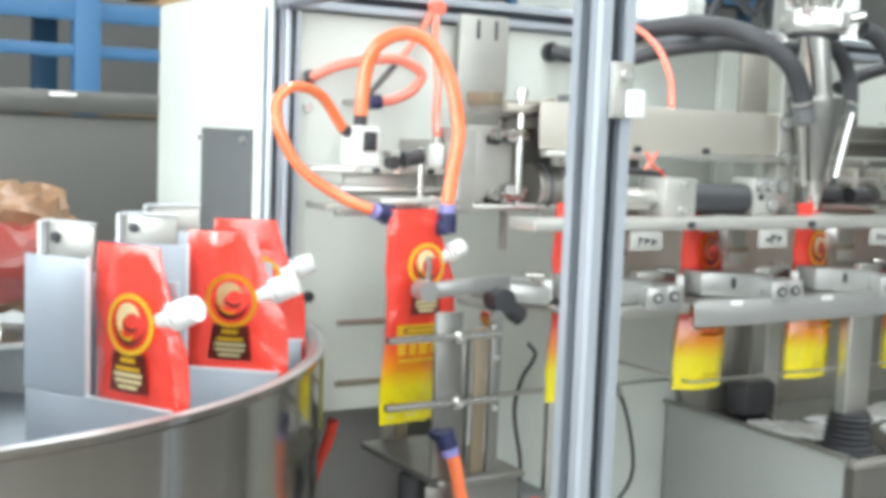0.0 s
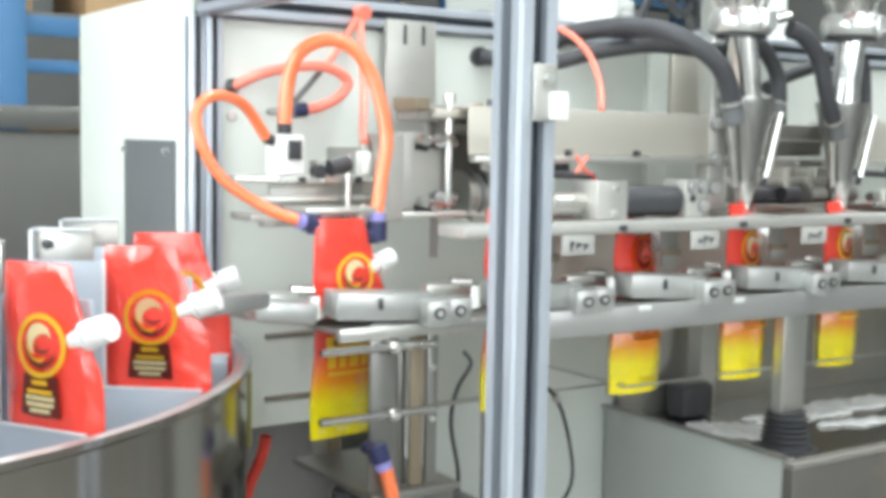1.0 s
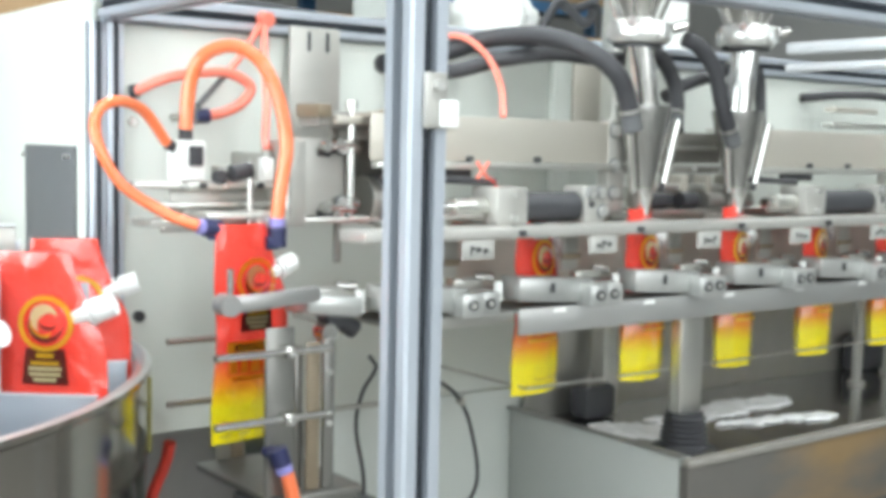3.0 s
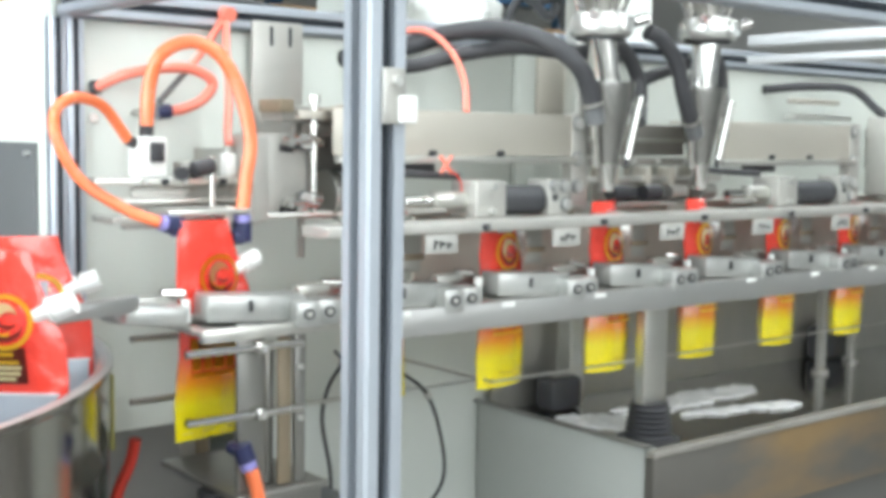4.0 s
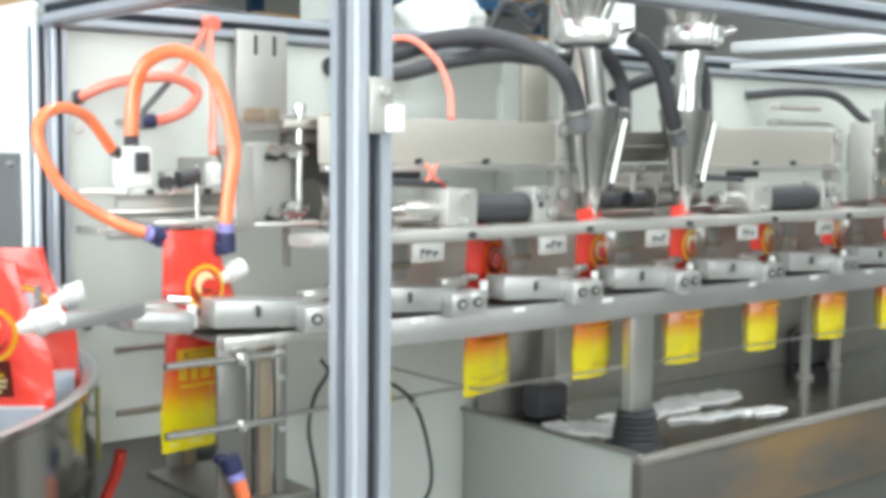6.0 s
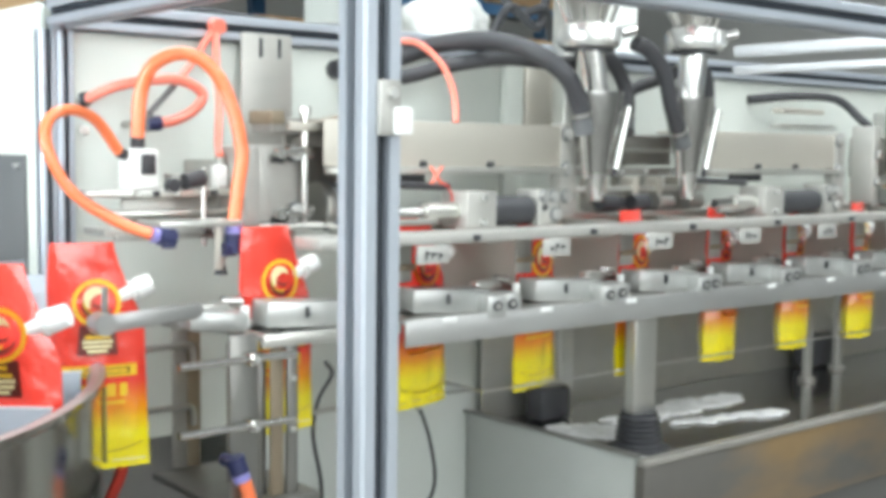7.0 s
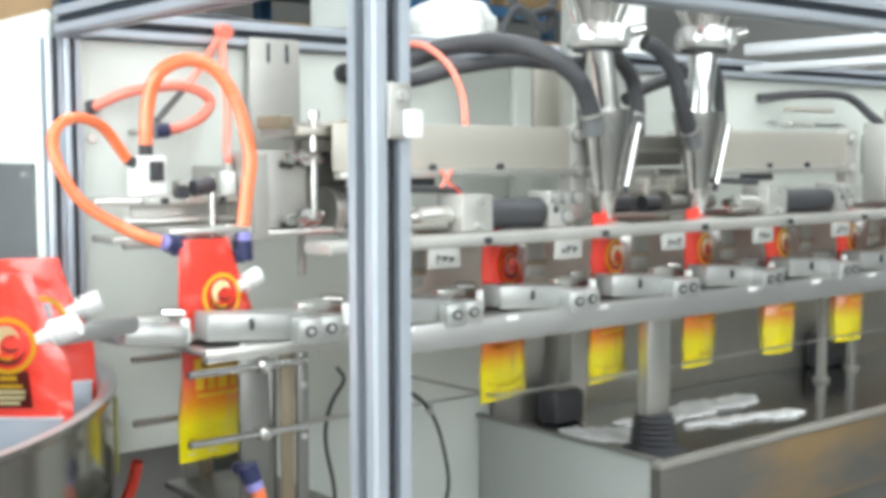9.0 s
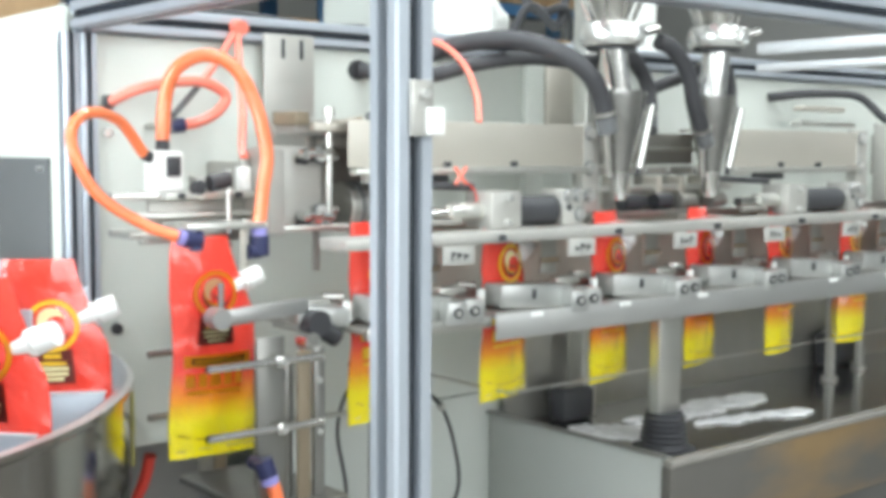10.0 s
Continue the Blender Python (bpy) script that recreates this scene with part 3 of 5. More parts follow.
# ---- left-hand mechanism on the panel ----
br = thing("slotted_bracket", (0.36, -0.02, 1.56), "flat stainless bracket with two slots on the panel", "bracket")
part("plate", span(B(), 0.306, 0.404, -0.024, -0.016, 1.50, 1.690, 0.003), "satin", br)
for x in (0.342, 0.378):
    part("slot", span(B(), x - 0.003, x + 0.003, -0.0252, -0.0235, 1.650, 1.682, 0.001), "groove", br)
part("standoff", span(B(), 0.33, 0.40, -0.015, -0.001, 1.52, 1.60), "steel_dark", br)

mech = thing("suction_arm_unit", (0.1, -0.2, 1.38), "stainless suction arm unit with plates, blocks and rods", "machine part")
part("upper_plate", span(B(), -0.05, 0.20, -0.225, -0.175, 1.430, 1.440, 0.002), "steel", mech)
part("middle_plate", span(B(), -0.01, 0.20, -0.215, -0.180, 1.403, 1.411, 0.002), "steel", mech)
part("web", span(B(), 0.02, 0.19, -0.186, -0.180, 1.389, 1.429, 0.001), "steel_dark", mech)
part("bearing", rod(B(), (0.10, -0.20, 1.441), (0.10, -0.20, 1.462), 0.022, 20), "steel_dark", mech)
part("bearing_cap", rod(B(), (0.09, -0.235, 1.452), (0.12, -0.235, 1.458), 0.012, 16), "black", mech)
part("block", span(B(), 0.172, 0.206, -0.246, -0.17, 1.375, 1.502, 0.003), "satin", mech)
part("block", span(B(), 0.2065, 0.284, -0.226, -0.16, 1.390, 1.505, 0.002), "satin", mech)
part("back_arm", span(B(), 0.21, 0.28, -0.159, -0.001, 1.42, 1.48, 0.003), "steel_dark", mech)
for z in (1.492, 1.408):
    part("rod_end", rod(B(), (0.262, -0.232, z), (0.305, -0.232, z), 0.009), "polished", mech)
    bolt(mech, (0.272, -0.240, z), (0, -1, 0), 0.010)
part("upright_rod", rod(B(), (0.2875, -0.24, 1.3885), (0.2875, -0.24, 1.550), 0.0052), "polished", mech)
part("rod_knob", rod(B(), (0.2875, -0.24, 1.5505), (0.2875, -0.24, 1.562), 0.009), "polished", mech)
part("clamp_bar", span(B(), 0.235, 0.40, -0.232, -0.17, 1.522, 1.546, 0.004), "dull", mech)
part("clamp_jaw", span(B(), 0.255, 0.315, -0.252, -0.234, 1.526, 1.540, 0.003), "beige", mech)
part("cylinder", rod(B(), (0.332, -0.21, 1.412), (0.45, -0.21, 1.412), 0.036, 28), "steel_dark", mech)
part("cylinder_cap", rod(B(), (0.325, -0.21, 1.412), (0.3315, -0.21, 1.412), 0.038, 28), "steel", mech)
part("side_plate", span(B(), 0.338, 0.42, -0.262, -0.250, 1.448, 1.500, 0.002), "satin", mech)
part("web_plate", span(B(), 0.292, 0.46, -0.178, -0.168, 1.389, 1.521, 0.002), "dull", mech)
part("top_block", span(B(), 0.30, 0.46, -0.230, -0.18, 1.503, 1.5215, 0.003), "dull", mech)
part("hanging_pin", rod(B(), (0.290, -0.20, 1.315), (0.290, -0.20, 1.3775), 0.006), "dull", mech)
for x in (0.352, 0.408):
    for z in (1.462, 1.485):
        bolt(mech, (x, -0.263, z), (0, -1, 0), 0.006)
part("thin_rod", rod(B(), (0.172, -0.252, 1.380), (0.172, -0.252, 1.470), 0.004), "polished", mech)
part("thin_rod", rod(B(), (0.120, -0.235, 1.360), (0.120, -0.235, 1.470), 0.004), "polished", mech)
part("arm", span(B(), 0.02, 0.145, -0.300, -0.226, 1.391, 1.400, 0.002), "steel", mech)

for x, z in ((0.243, 1.493), (0.243, 1.402), (0.262, 1.497), (0.262, 1.398)):
    part("knob", rod(rod(B(), (x, -0.232, z), (x, -0.250, z), 0.0085, 16), (x + 0.004, -0.246, z + 0.001), (x + 0.030, -0.246, z + 0.001), 0.0055), "polished", mech)
    # Black piece set low behind each knob stands in for its shadow.
    part("knob_shade", rod(B(), (x - 0.006, -0.229, z - 0.008), (x + 0.012, -0.229, z - 0.010), 0.006), "black", mech)
part("hose_barb", rod(B(), (0.286, -0.236, 1.534), (0.345, -0.244, 1.546), 0.006), "tan", mech)
part("strap", span(B(), 0.395, 0.43, -0.252, -0.18, 1.505, 1.56, 0.004), "dark_plate", mech)
part("strap", span(B(), 0.225, 0.25, -0.246, -0.18, 1.536, 1.556, 0.003), "tan", mech)
for k in range(4):
    part("cylinder_band", rod(B(), (0.345 + 0.026 * k, -0.21, 1.412), (0.351 + 0.026 * k, -0.21, 1.412), 0.0385, 28), "steel" if k % 2 else "dark_plate", mech)
for x in (0.02, 0.05, 0.08, 0.14):
    bolt(mech, (x, -0.226, 1.435), (0, -1, 0), 0.0045, "bolt", "black" if x in (0.05, 0.14) else "chrome")
part("ball_joint", rod(B(), (0.075, -0.236, 1.447), (0.075, -0.222, 1.447), 0.010), "black", mech)
part("lower_bar", span(B(), -0.02, 0.16, -0.250, -0.238, 1.372, 1.380, 0.002), "steel_dark", mech)
vl = thing("pneumatic_valve", (0.04, -0.21, 1.441), "white pneumatic valve block with a black coil", "valve")
part("body", span(B(), 0.017, 0.058, -0.222, -0.178, 1.441, 1.497, 0.004), "white", vl)
part("coil", span(B(), 0.030, 0.051, -0.228, -0.2225, 1.462, 1.490, 0.002), "black", vl)
part("port", rod(B(), (0.034, -0.205, 1.498), (0.034, -0.205, 1.512), 0.010), "black", vl)
part("port", rod(B(), (0.006, -0.205, 1.492), (0.0165, -0.205, 1.488), 0.008), "black", vl)
vl2 = thing("pneumatic_fitting", (0.165, -0.19, 1.441), "white push-in fitting on the arm plate", "fitting")
part("body", span(B(), 0.153, 0.1715, -0.215, -0.195, 1.441, 1.475, 0.003), "white", vl2)
part("collar", rod(B(), (0.163, -0.205, 1.476), (0.163, -0.205, 1.486), 0.007), "steel_dark", vl2)


def hose(name, pts, r, mat, label, fittings=()):
    h = thing(name, pts[0], label, "hose")
    part("tube", sweep(B(), pts, r), mat, h)
    if name == "black_hose":
        p, q = Vector(pts[-1]), Vector(pts[-2])
        part("end_sleeve", rod(B(), p + (p - q).normalized() * 0.004, p + (q - p).normalized() * 0.022, r * 1.07), "dark_plate", h, "dark crimped end sleeve")
        part("clamp_band", rod(B(), p + (q - p).normalized() * 0.026, p + (q - p).normalized() * 0.032, r * 1.12), "steel_dark", h)
    for p, q, rr, m in fittings:
        part("fitting", rod(B(), p, q, rr), m, h)
    return h


swing_hose = hose("air_hose", [(0.127, -0.3, 1.392), (0.134, -0.3, 1.443), (0.141, -0.3, 1.497), (0.136, -0.28, 1.567), (0.116, -0.26, 1.614), (0.084, -0.24, 1.630), (0.051, -0.22, 1.613), (0.040, -0.205, 1.574), (0.034, -0.205, 1.512)], 0.0098, "orange", "bright orange air hose looped between valve and elbow",
     [((0.127, -0.3, 1.380), (0.127, -0.3, 1.392), 0.0115, "lilac"), ((0.127, -0.3, 1.352), (0.127, -0.3, 1.3795), 0.0135, "navy"), ((0.108, -0.3, 1.358), (0.127, -0.3, 1.358), 0.010, "navy")])
hose("air_hose", [(0.008, -0.3, 1.384), (-0.029, -0.28, 1.400), (-0.082, -0.26, 1.438), (-0.110, -0.25, 1.489), (-0.109, -0.24, 1.528), (-0.079, -0.23, 1.547), (-0.036, -0.22, 1.537), (0.006, -0.205, 1.493)], 0.0078, "orange", "bright orange air hose curving out beside the frame post",
     [((0.008, -0.3, 1.384), (0.016, -0.3, 1.382), 0.0105, "lilac"), ((0.0165, -0.3, 1.382), (0.040, -0.3, 1.378), 0.0125, "navy"), ((0.032, -0.3, 1.365), (0.032, -0.3, 1.391), 0.010, "navy")])
hose("air_hose", [(0.045, -0.012, 1.571), (0.069, -0.05, 1.588), (0.109, -0.08, 1.599), (0.165, -0.08, 1.602), (0.203, -0.08, 1.583), (0.188, -0.08, 1.557), (0.155, -0.08, 1.541), (0.130, -0.08, 1.536)], 0.0082, "salmon", "pale red air hose looped in front of the panel",
     [((0.130, -0.08, 1.536), (0.108, -0.08, 1.534), 0.0115, "navy"), ((0.110, -0.08, 1.525), (0.110, -0.08, 1.548), 0.009, "dark_plate"), ((0.046, -0.012, 1.571), (0.040, -0.004, 1.570), 0.011, "black"), ((0.108, -0.08, 1.534), (0.108, -0.001, 1.534), 0.005, "steel_dark")])
hose("air_tube", [(0.257, -0.026, 1.695), (0.238, -0.06, 1.637), (0.210, -0.12, 1.567), (0.180, -0.17, 1.510), (0.163, -0.205, 1.486)], 0.0062, "salmon", "thin pale red air tube hanging from the top rail",
     [((0.257, -0.018, 1.697), (0.257, -0.040, 1.693), 0.012, "salmon")])
hose("air_tube", [(0.252, -0.026, 1.690), (0.212, -0.04, 1.640), (0.176, -0.06, 1.607)], 0.0058, "salmon", "thin pale red air tube ending in a dark sleeve",
     [((0.176, -0.06, 1.607), (0.113, -0.08, 1.550), 0.0048, "dark_plate")])
hose("red_air_tube", [(0.60, -0.018, 1.690), (0.623, -0.08, 1.690), (0.633, -0.14, 1.652), (0.622, -0.19, 1.598), (0.590, -0.235, 1.546)], 0.0058, "salmon", "red air tube bending down to the drive cover")
hose("black_hose", [(0.56, -0.003, 1.650), (0.621, -0.05, 1.668), (0.661, -0.1, 1.688), (0.693, -0.2, 1.691), (0.712, -0.29, 1.668), (0.748, -0.33, 1.630), (0.775, -0.335, 1.590), (0.792, -0.335, 1.535)], 0.0165, "rubber", "thick black rubber hose arching to the filling nozzle")
hose("black_hose", [(0.506, -0.012, 1.640), (0.573, -0.09, 1.626), (0.659, -0.14, 1.650), (0.746, -0.18, 1.664), (0.838, -0.20, 1.661), (0.95, -0.19, 1.668)], 0.0135, "rubber", "thick black rubber hose from the panel socket")
hose("black_hose", [(0.906, -0.345, 1.692), (0.936, -0.352, 1.680), (0.975, -0.355, 1.641), (1.002, -0.352, 1.582), (1.050, -0.340, 1.517)], 0.0145, "rubber", "black rubber hose between the filling nozzles")
hose("black_hose", [(0.915, -0.235, 1.685), (0.972, -0.235, 1.665), (1.005, -0.24, 1.610), (0.967, -0.275, 1.540)], 0.0145, "rubber", "black rubber hose bending down beside the nozzle")
hose("black_hose", [(1.02, -0.2, 1.600), (1.074, -0.2, 1.625), (1.156, -0.2, 1.648), (1.215, -0.22, 1.672)], 0.013, "rubber", "black rubber hose behind the filling nozzles")
hose("black_hose", [(1.20, -0.23, 1.69), (1.240, -0.24, 1.659), (1.248, -0.245, 1.592), (1.212, -0.275, 1.518)], 0.0115, "rubber", "black rubber hose beside the second nozzle")
hose("black_hose", [(1.709, -0.004, 1.63), (1.799, -0.06, 1.640), (1.93, -0.1, 1.636), (1.964, -0.15, 1.586), (1.99, -0.20, 1.54)], 0.0105, "rubber", "black hose from the panel to the far unit")
hose("lower_air_hose", [(0.074, -0.425, 1.068), (0.080, -0.425, 1.048), (0.088, -0.422, 1.020), (0.100, -0.41, 0.975), (0.11, -0.33, 0.88), (0.18, -0.02, 0.80)], 0.0095, "orange", "bright orange air hose under the opening station",
     [((0.072, -0.424, 1.068), (0.069, -0.423, 1.078), 0.0115, "lilac"), ((0.069, -0.423, 1.0785), (0.062, -0.420, 1.100), 0.0130, "navy"), ((0.062, -0.420, 1.092), (0.062, -0.395, 1.092), 0.009, "navy")])
hose("black_cable", [(0.470, -0.03, 1.125), (0.449, -0.08, 1.114), (0.409, -0.1, 1.08), (0.397, -0.1, 1.023), (0.414, -0.1, 0.933), (0.44, -0.06, 0.85)], 0.0035, "rubber", "thin black cable looping down the panel")
hose("black_cable", [(0.53, -0.03, 1.115), (0.576, -0.08, 1.084), (0.621, -0.1, 1.042), (0.654, -0.1, 0.964), (0.662, -0.1, 0.879), (0.64, -0.06, 0.80)], 0.0035, "rubber", "thin black cable looping down the panel",
     [((0.618, -0.1, 1.046), (0.626, -0.1, 1.036), 0.007, "steel_dark")])
hose("red_air_tube", [(0.13, 0.05, 1.0), (0.125, 0.06, 0.96), (0.11, 0.08, 0.90), (0.10, 0.1, 0.80), (0.10, 0.1, 0.72)], 0.010, "red_tube", "red tube inside the open lower bay")

# ---- pouch opening station under the arm ----
op = thing("opening_station", (0.1, -0.3, 1.0), "stainless pouch opening station with rods and upright plates", "machine part")
for z in (1.213, 1.123):
    part("rear_rod", rod(B(), (0.010, -0.2, z), (0.112, -0.2, z), 0.0048), "steel_dark", op)
    part("rod_hook", sweep(B(), [(0.108, -0.2, z), (0.118, -0.2, z - 0.003), (0.121, -0.2, z - 0.016), (0.121, -0.2, z - 0.030)], 0.0048, 10, 4), "steel_dark", op)
part("upright_plate", span(B(), 0.093, 0.117, -0.190, -0.184, 1.028, 1.245, 0.003), "dull", op)
part("upright_plate", span(B(), 0.118, 0.140, -0.188, -0.182, 1.02, 1.238, 0.003), "tan", op, "brownish worn upright plate")
part("upright_plate", span(B(), 0.120, 0.142, -0.303, -0.297, 1.028, 1.228, 0.002), "dull", op)
jaw = thing("opening_jaw", (0.1, -0.4, 1.029), "worn steel jaw with two guide rods that opens pouches", "machine part")
for z in (1.226, 1.138):
    part("guide_rod", rod(B(), (-0.022, -0.42, z), (0.075, -0.42, z), 0.0052), "polished", jaw)
    part("guide_rod", rod(B(), (0.091, -0.42, z), (0.150, -0.42, z), 0.0052), "polished", jaw)
    clamp = part("rod_clamp", span(B(), 0.076, 0.090, -0.428, -0.405, z - 0.008, z + 0.008, 0.002), "polished", jaw)
    part("clamp_screw", rod(B(), (0.083, -0.4285, z), (0.083, -0.435, z), 0.005, 12), "chrome", clamp)
part("upright_plate", span(B(), 0.060, 0.103, -0.403, -0.396, 1.030, 1.256, 0.003), "worn_grey", jaw)
part("upright_plate", span(B(), 0.114, 0.126, -0.385, -0.379, 1.030, 1.225, 0.002), "worn_grey", jaw)
part("upright_plate", span(B(), 0.124, 0.145, -0.400, -0.394, 1.030, 1.232, 0.002), "tan", jaw, "brownish worn upright plate")
part("upright_plate", span(B(), 0.149, 0.166, -0.402, -0.394, 1.030, 1.236, 0.002), "worn_grey", jaw)
for z in (1.19, 1.12):
    part("plate_screw", rod(B(), (0.157, -0.4025, z), (0.157, -0.406, z), 0.004, 10), "chrome", jaw)
part("jaw_foot", span(B(), 0.064, 0.170, -0.406, -0.376, 1.0285, 1.0295, 0.0003), "worn_grey", jaw)
part("foot_plate", span(B(), 0.062, 0.205, -0.410, -0.182, 1.018, 1.028, 0.003), "worn_grey", op)
part("bearing_shelf", span(B(), 0.055, 0.205, -0.392, -0.386, 0.965, 1.017, 0.002), "worn_grey", op)
part("sleeve", rod(B(), (0.07, -0.33, 0.95), (0.07, -0.33, 1.017), 0.022, 20), "black", op)
part("pillar", rod(B(), (0.17, -0.30, 0.0), (0.17, -0.30, 1.017), 0.018, 20), "steel_dark", op)
part("pivot", rod(B(), (0.182, -0.375, 1.262), (0.182, -0.345, 1.262), 0.018), "black", op)
part("elbow", rod(rod(B(), (0.166, -0.36, 1.262), (0.205, -0.36, 1.246), 0.012), (0.200, -0.355, 1.250), (0.222, -0.355, 1.236), 0.014), "black", op)
part("pivot_cap", rod(B(), (0.160, -0.39, 1.240), (0.160, -0.366, 1.240), 0.013), "polished", op)
part("pivot_link", span(B(), 0.152, 0.176, -0.378, -0.366, 1.2265, 1.236, 0.002), "polished", op)
st = thing("standing_support", (0.34, -0.10, 0.0), "narrow grey steel support bar standing on the floor", "bar")
part("bar", span(B(), 0.462, 0.486, -0.11, -0.095, 0.0, 1.11, 0.002), "steel_dark", st)
part("cross_bar", span(B(), 0.30, 0.4615, -0.108, -0.098, 1.055, 1.062), "steel_dark", st)
rb = thing("emergency_button", (0.40, -0.1, 0.88), "red push button on a dark box", "button")
part("box", span(B(), 0.375, 0.43, -0.16, -0.001, 0.84, 0.90, 0.004), "dark_plate", rb)
part("cap", rod(B(), (0.402, -0.185, 0.875), (0.402, -0.161, 0.875), 0.018, 20), "red_tube", rb)


# ---- suction finger that opens the pouch mouth, under the orange hose ----
finger = thing("suction_finger", (0.112, -0.285, 1.402), "stainless suction finger with a black cup at the pouch mouth", "suction cup")
part("stem", rod(B(), (0.112, -0.285, 1.335), (0.112, -0.285, 1.402), 0.006), "steel", finger)
part("cup", rod(B(), (0.112, -0.285, 1.322), (0.112, -0.285, 1.335), 0.010, 16, 0.006), "black", finger)
part("blade", span(B(), 0.098, 0.1105, -0.296, -0.291, 1.330, 1.400, 0.001), "beige", finger, "flat worn blade")


# ---- filling nozzles ----
def nozzle(x, lean, ring_z):
    t = thing("filling_nozzle", (x, -0.3, 1.39), "polished stainless filling nozzle under a conical hopper", "nozzle", "filling nozzles")
    y, tip = -0.3, x + 0.004
    bm = B()
    rings = []
    for z, a, bb in ((1.433, 0.019, 0.019), (1.49, 0.034, 0.030), (1.566, 0.055, 0.044), (1.575, 0.055, 0.044)):
        f = (z - 1.40) / 0.18
        rings.append([bm.verts.new((tip + (x - tip) * f + a * math.cos(q), y + bb * math.sin(q), z)) for q in (2 * math.pi * k / 32 for k in range(32))])
    for r0, r1 in zip(rings, rings[1:]):
        for k in range(32):
            bm.faces.new((r0[k], r0[(k + 1) % 32], r1[(k + 1) % 32], r1[k]))
    bm.faces.new(rings[0][::-1]), bm.faces.new(rings[-1])
    sleeve = part("funnel", bm, "funnel", t, "grey brushed funnel that slides on its pipe")
    part("tip", turned(B(), [(0.012, 0.0), (0.0135, 0.004), (0.019, 0.05)], (tip, y, 1.383), 24), "polished", sleeve)
    part("pipe", rod(B(), (x, y, 1.572), (x + lean, y, ring_z + 0.002), 0.0265, 28), "polished", t)
    rx = x + lean
    ring = part("clamp_ring", turned(B(), [(0.038, 0.0), (0.051, 0.003), (0.055, 0.010), (0.055, 0.028), (0.050, 0.040), (0.030, 0.0445)], (rx, y, ring_z), 36), "chrome", t)
    part("wing_nut", span(B(), rx - 0.016, rx + 0.010, y - 0.070, y - 0.053, ring_z + 0.006, ring_z + 0.036, 0.004), "chrome", ring)
    part("wing_nut", rod(B(), (rx + 0.045, y - 0.035, ring_z + 0.029), (rx + 0.068, y - 0.045, ring_z + 0.036), 0.009), "polished", ring)
    part("wing_nut", rod(B(), (rx - 0.045, y - 0.035, ring_z + 0.036), (rx - 0.068, y - 0.045, ring_z + 0.032), 0.009), "polished", ring)
    part("ring_seal", turned(B(), [(0.044, 0.0), (0.044, 0.0035)], (rx, y, ring_z - 0.004), 32), "black", ring)
    part("hopper", turned(B(), [(0.026, 0.0), (0.034, 0.02), (0.092, 0.16), (0.14, 0.30), (0.14, 0.42)], (rx, y, ring_z + 0.0445), 20), "steel_dark", t, "stainless conical hopper")
    for k in range(9):
        a = 2 * math.pi * (k + 0.3) / 9
        part("hopper_rib", rod(B(), (rx + 0.038 * math.cos(a), y + 0.038 * math.sin(a), ring_z + 0.046), (rx + 0.104 * math.cos(a), y + 0.104 * math.sin(a), ring_z + 0.204), 0.0042, 8), "polished", t)
    part("side_tube", rod(B(), (x - 0.062, y - 0.028, 1.527), (x - 0.030, y - 0.008, 1.425), 0.0072), "polished", sleeve)
    part("side_tube", rod(B(), (x + 0.066, y - 0.018, 1.552), (x + 0.044, y - 0.010, 1.440), 0.0078), "polished", sleeve)
    part("tube_tip", rod(B(), (x + 0.044, y - 0.010, 1.440), (x + 0.041, y - 0.009, 1.426), 0.005), "black", sleeve)
    return sleeve


sleeves = [nozzle(0.857, -0.020, 1.679), nozzle(1.112, 0.014, 1.692)]
pc = thing("product_hopper_support", (1.0, -0.12, 0.0), "stainless stand carrying the hoppers above the line", "stand")
part("pillar", span(B(), 0.985, 1.025, -0.10, -0.06, 0.97, 2.15, 0.003), "steel", pc)
part("arm", span(B(), 0.70, 1.32, -0.17, -0.13, 2.10, 2.15, 0.003), "steel", pc)


# ---- walking gripper beam ----
PITCH, ST0, ROW = 0.252, 0.114, -0.30
beam = thing("gripper_beam", (0.5, -0.42, 1.21), "long stainless walking beam with pairs of pouch grippers", "machine part")
part("lip", span(B(), 0.492, 2.9, -0.424, -0.418, 1.216, 1.256, 0.002), "lip", beam, "bright folded front lip")
part("deck", span(B(), 0.492, 2.9, -0.4175, -0.335, 1.249, 1.254, 0.001), "steel_dark", beam)
part("nose_plate", span(B(), 0.262, 0.4915, -0.40, -0.235, 1.243, 1.251, 0.003), "steel_dark", beam)
part("rear_bar", span(B(), 0.27, 2.9, -0.262, -0.238, 1.2515, 1.272, 0.002), "steel_dark", beam)
part("front_bar", span(B(), 0.262, 0.4915, -0.414, -0.401, 1.236, 1.253, 0.002), "steel", beam)
for k in range(12):
    part("lip_bolt", span(B(), 0.56 + 0.2 * k, 0.585 + 0.2 * k, -0.4265, -0.4245, 1.247, 1.255, 0.0005), "white", beam)
grips = []
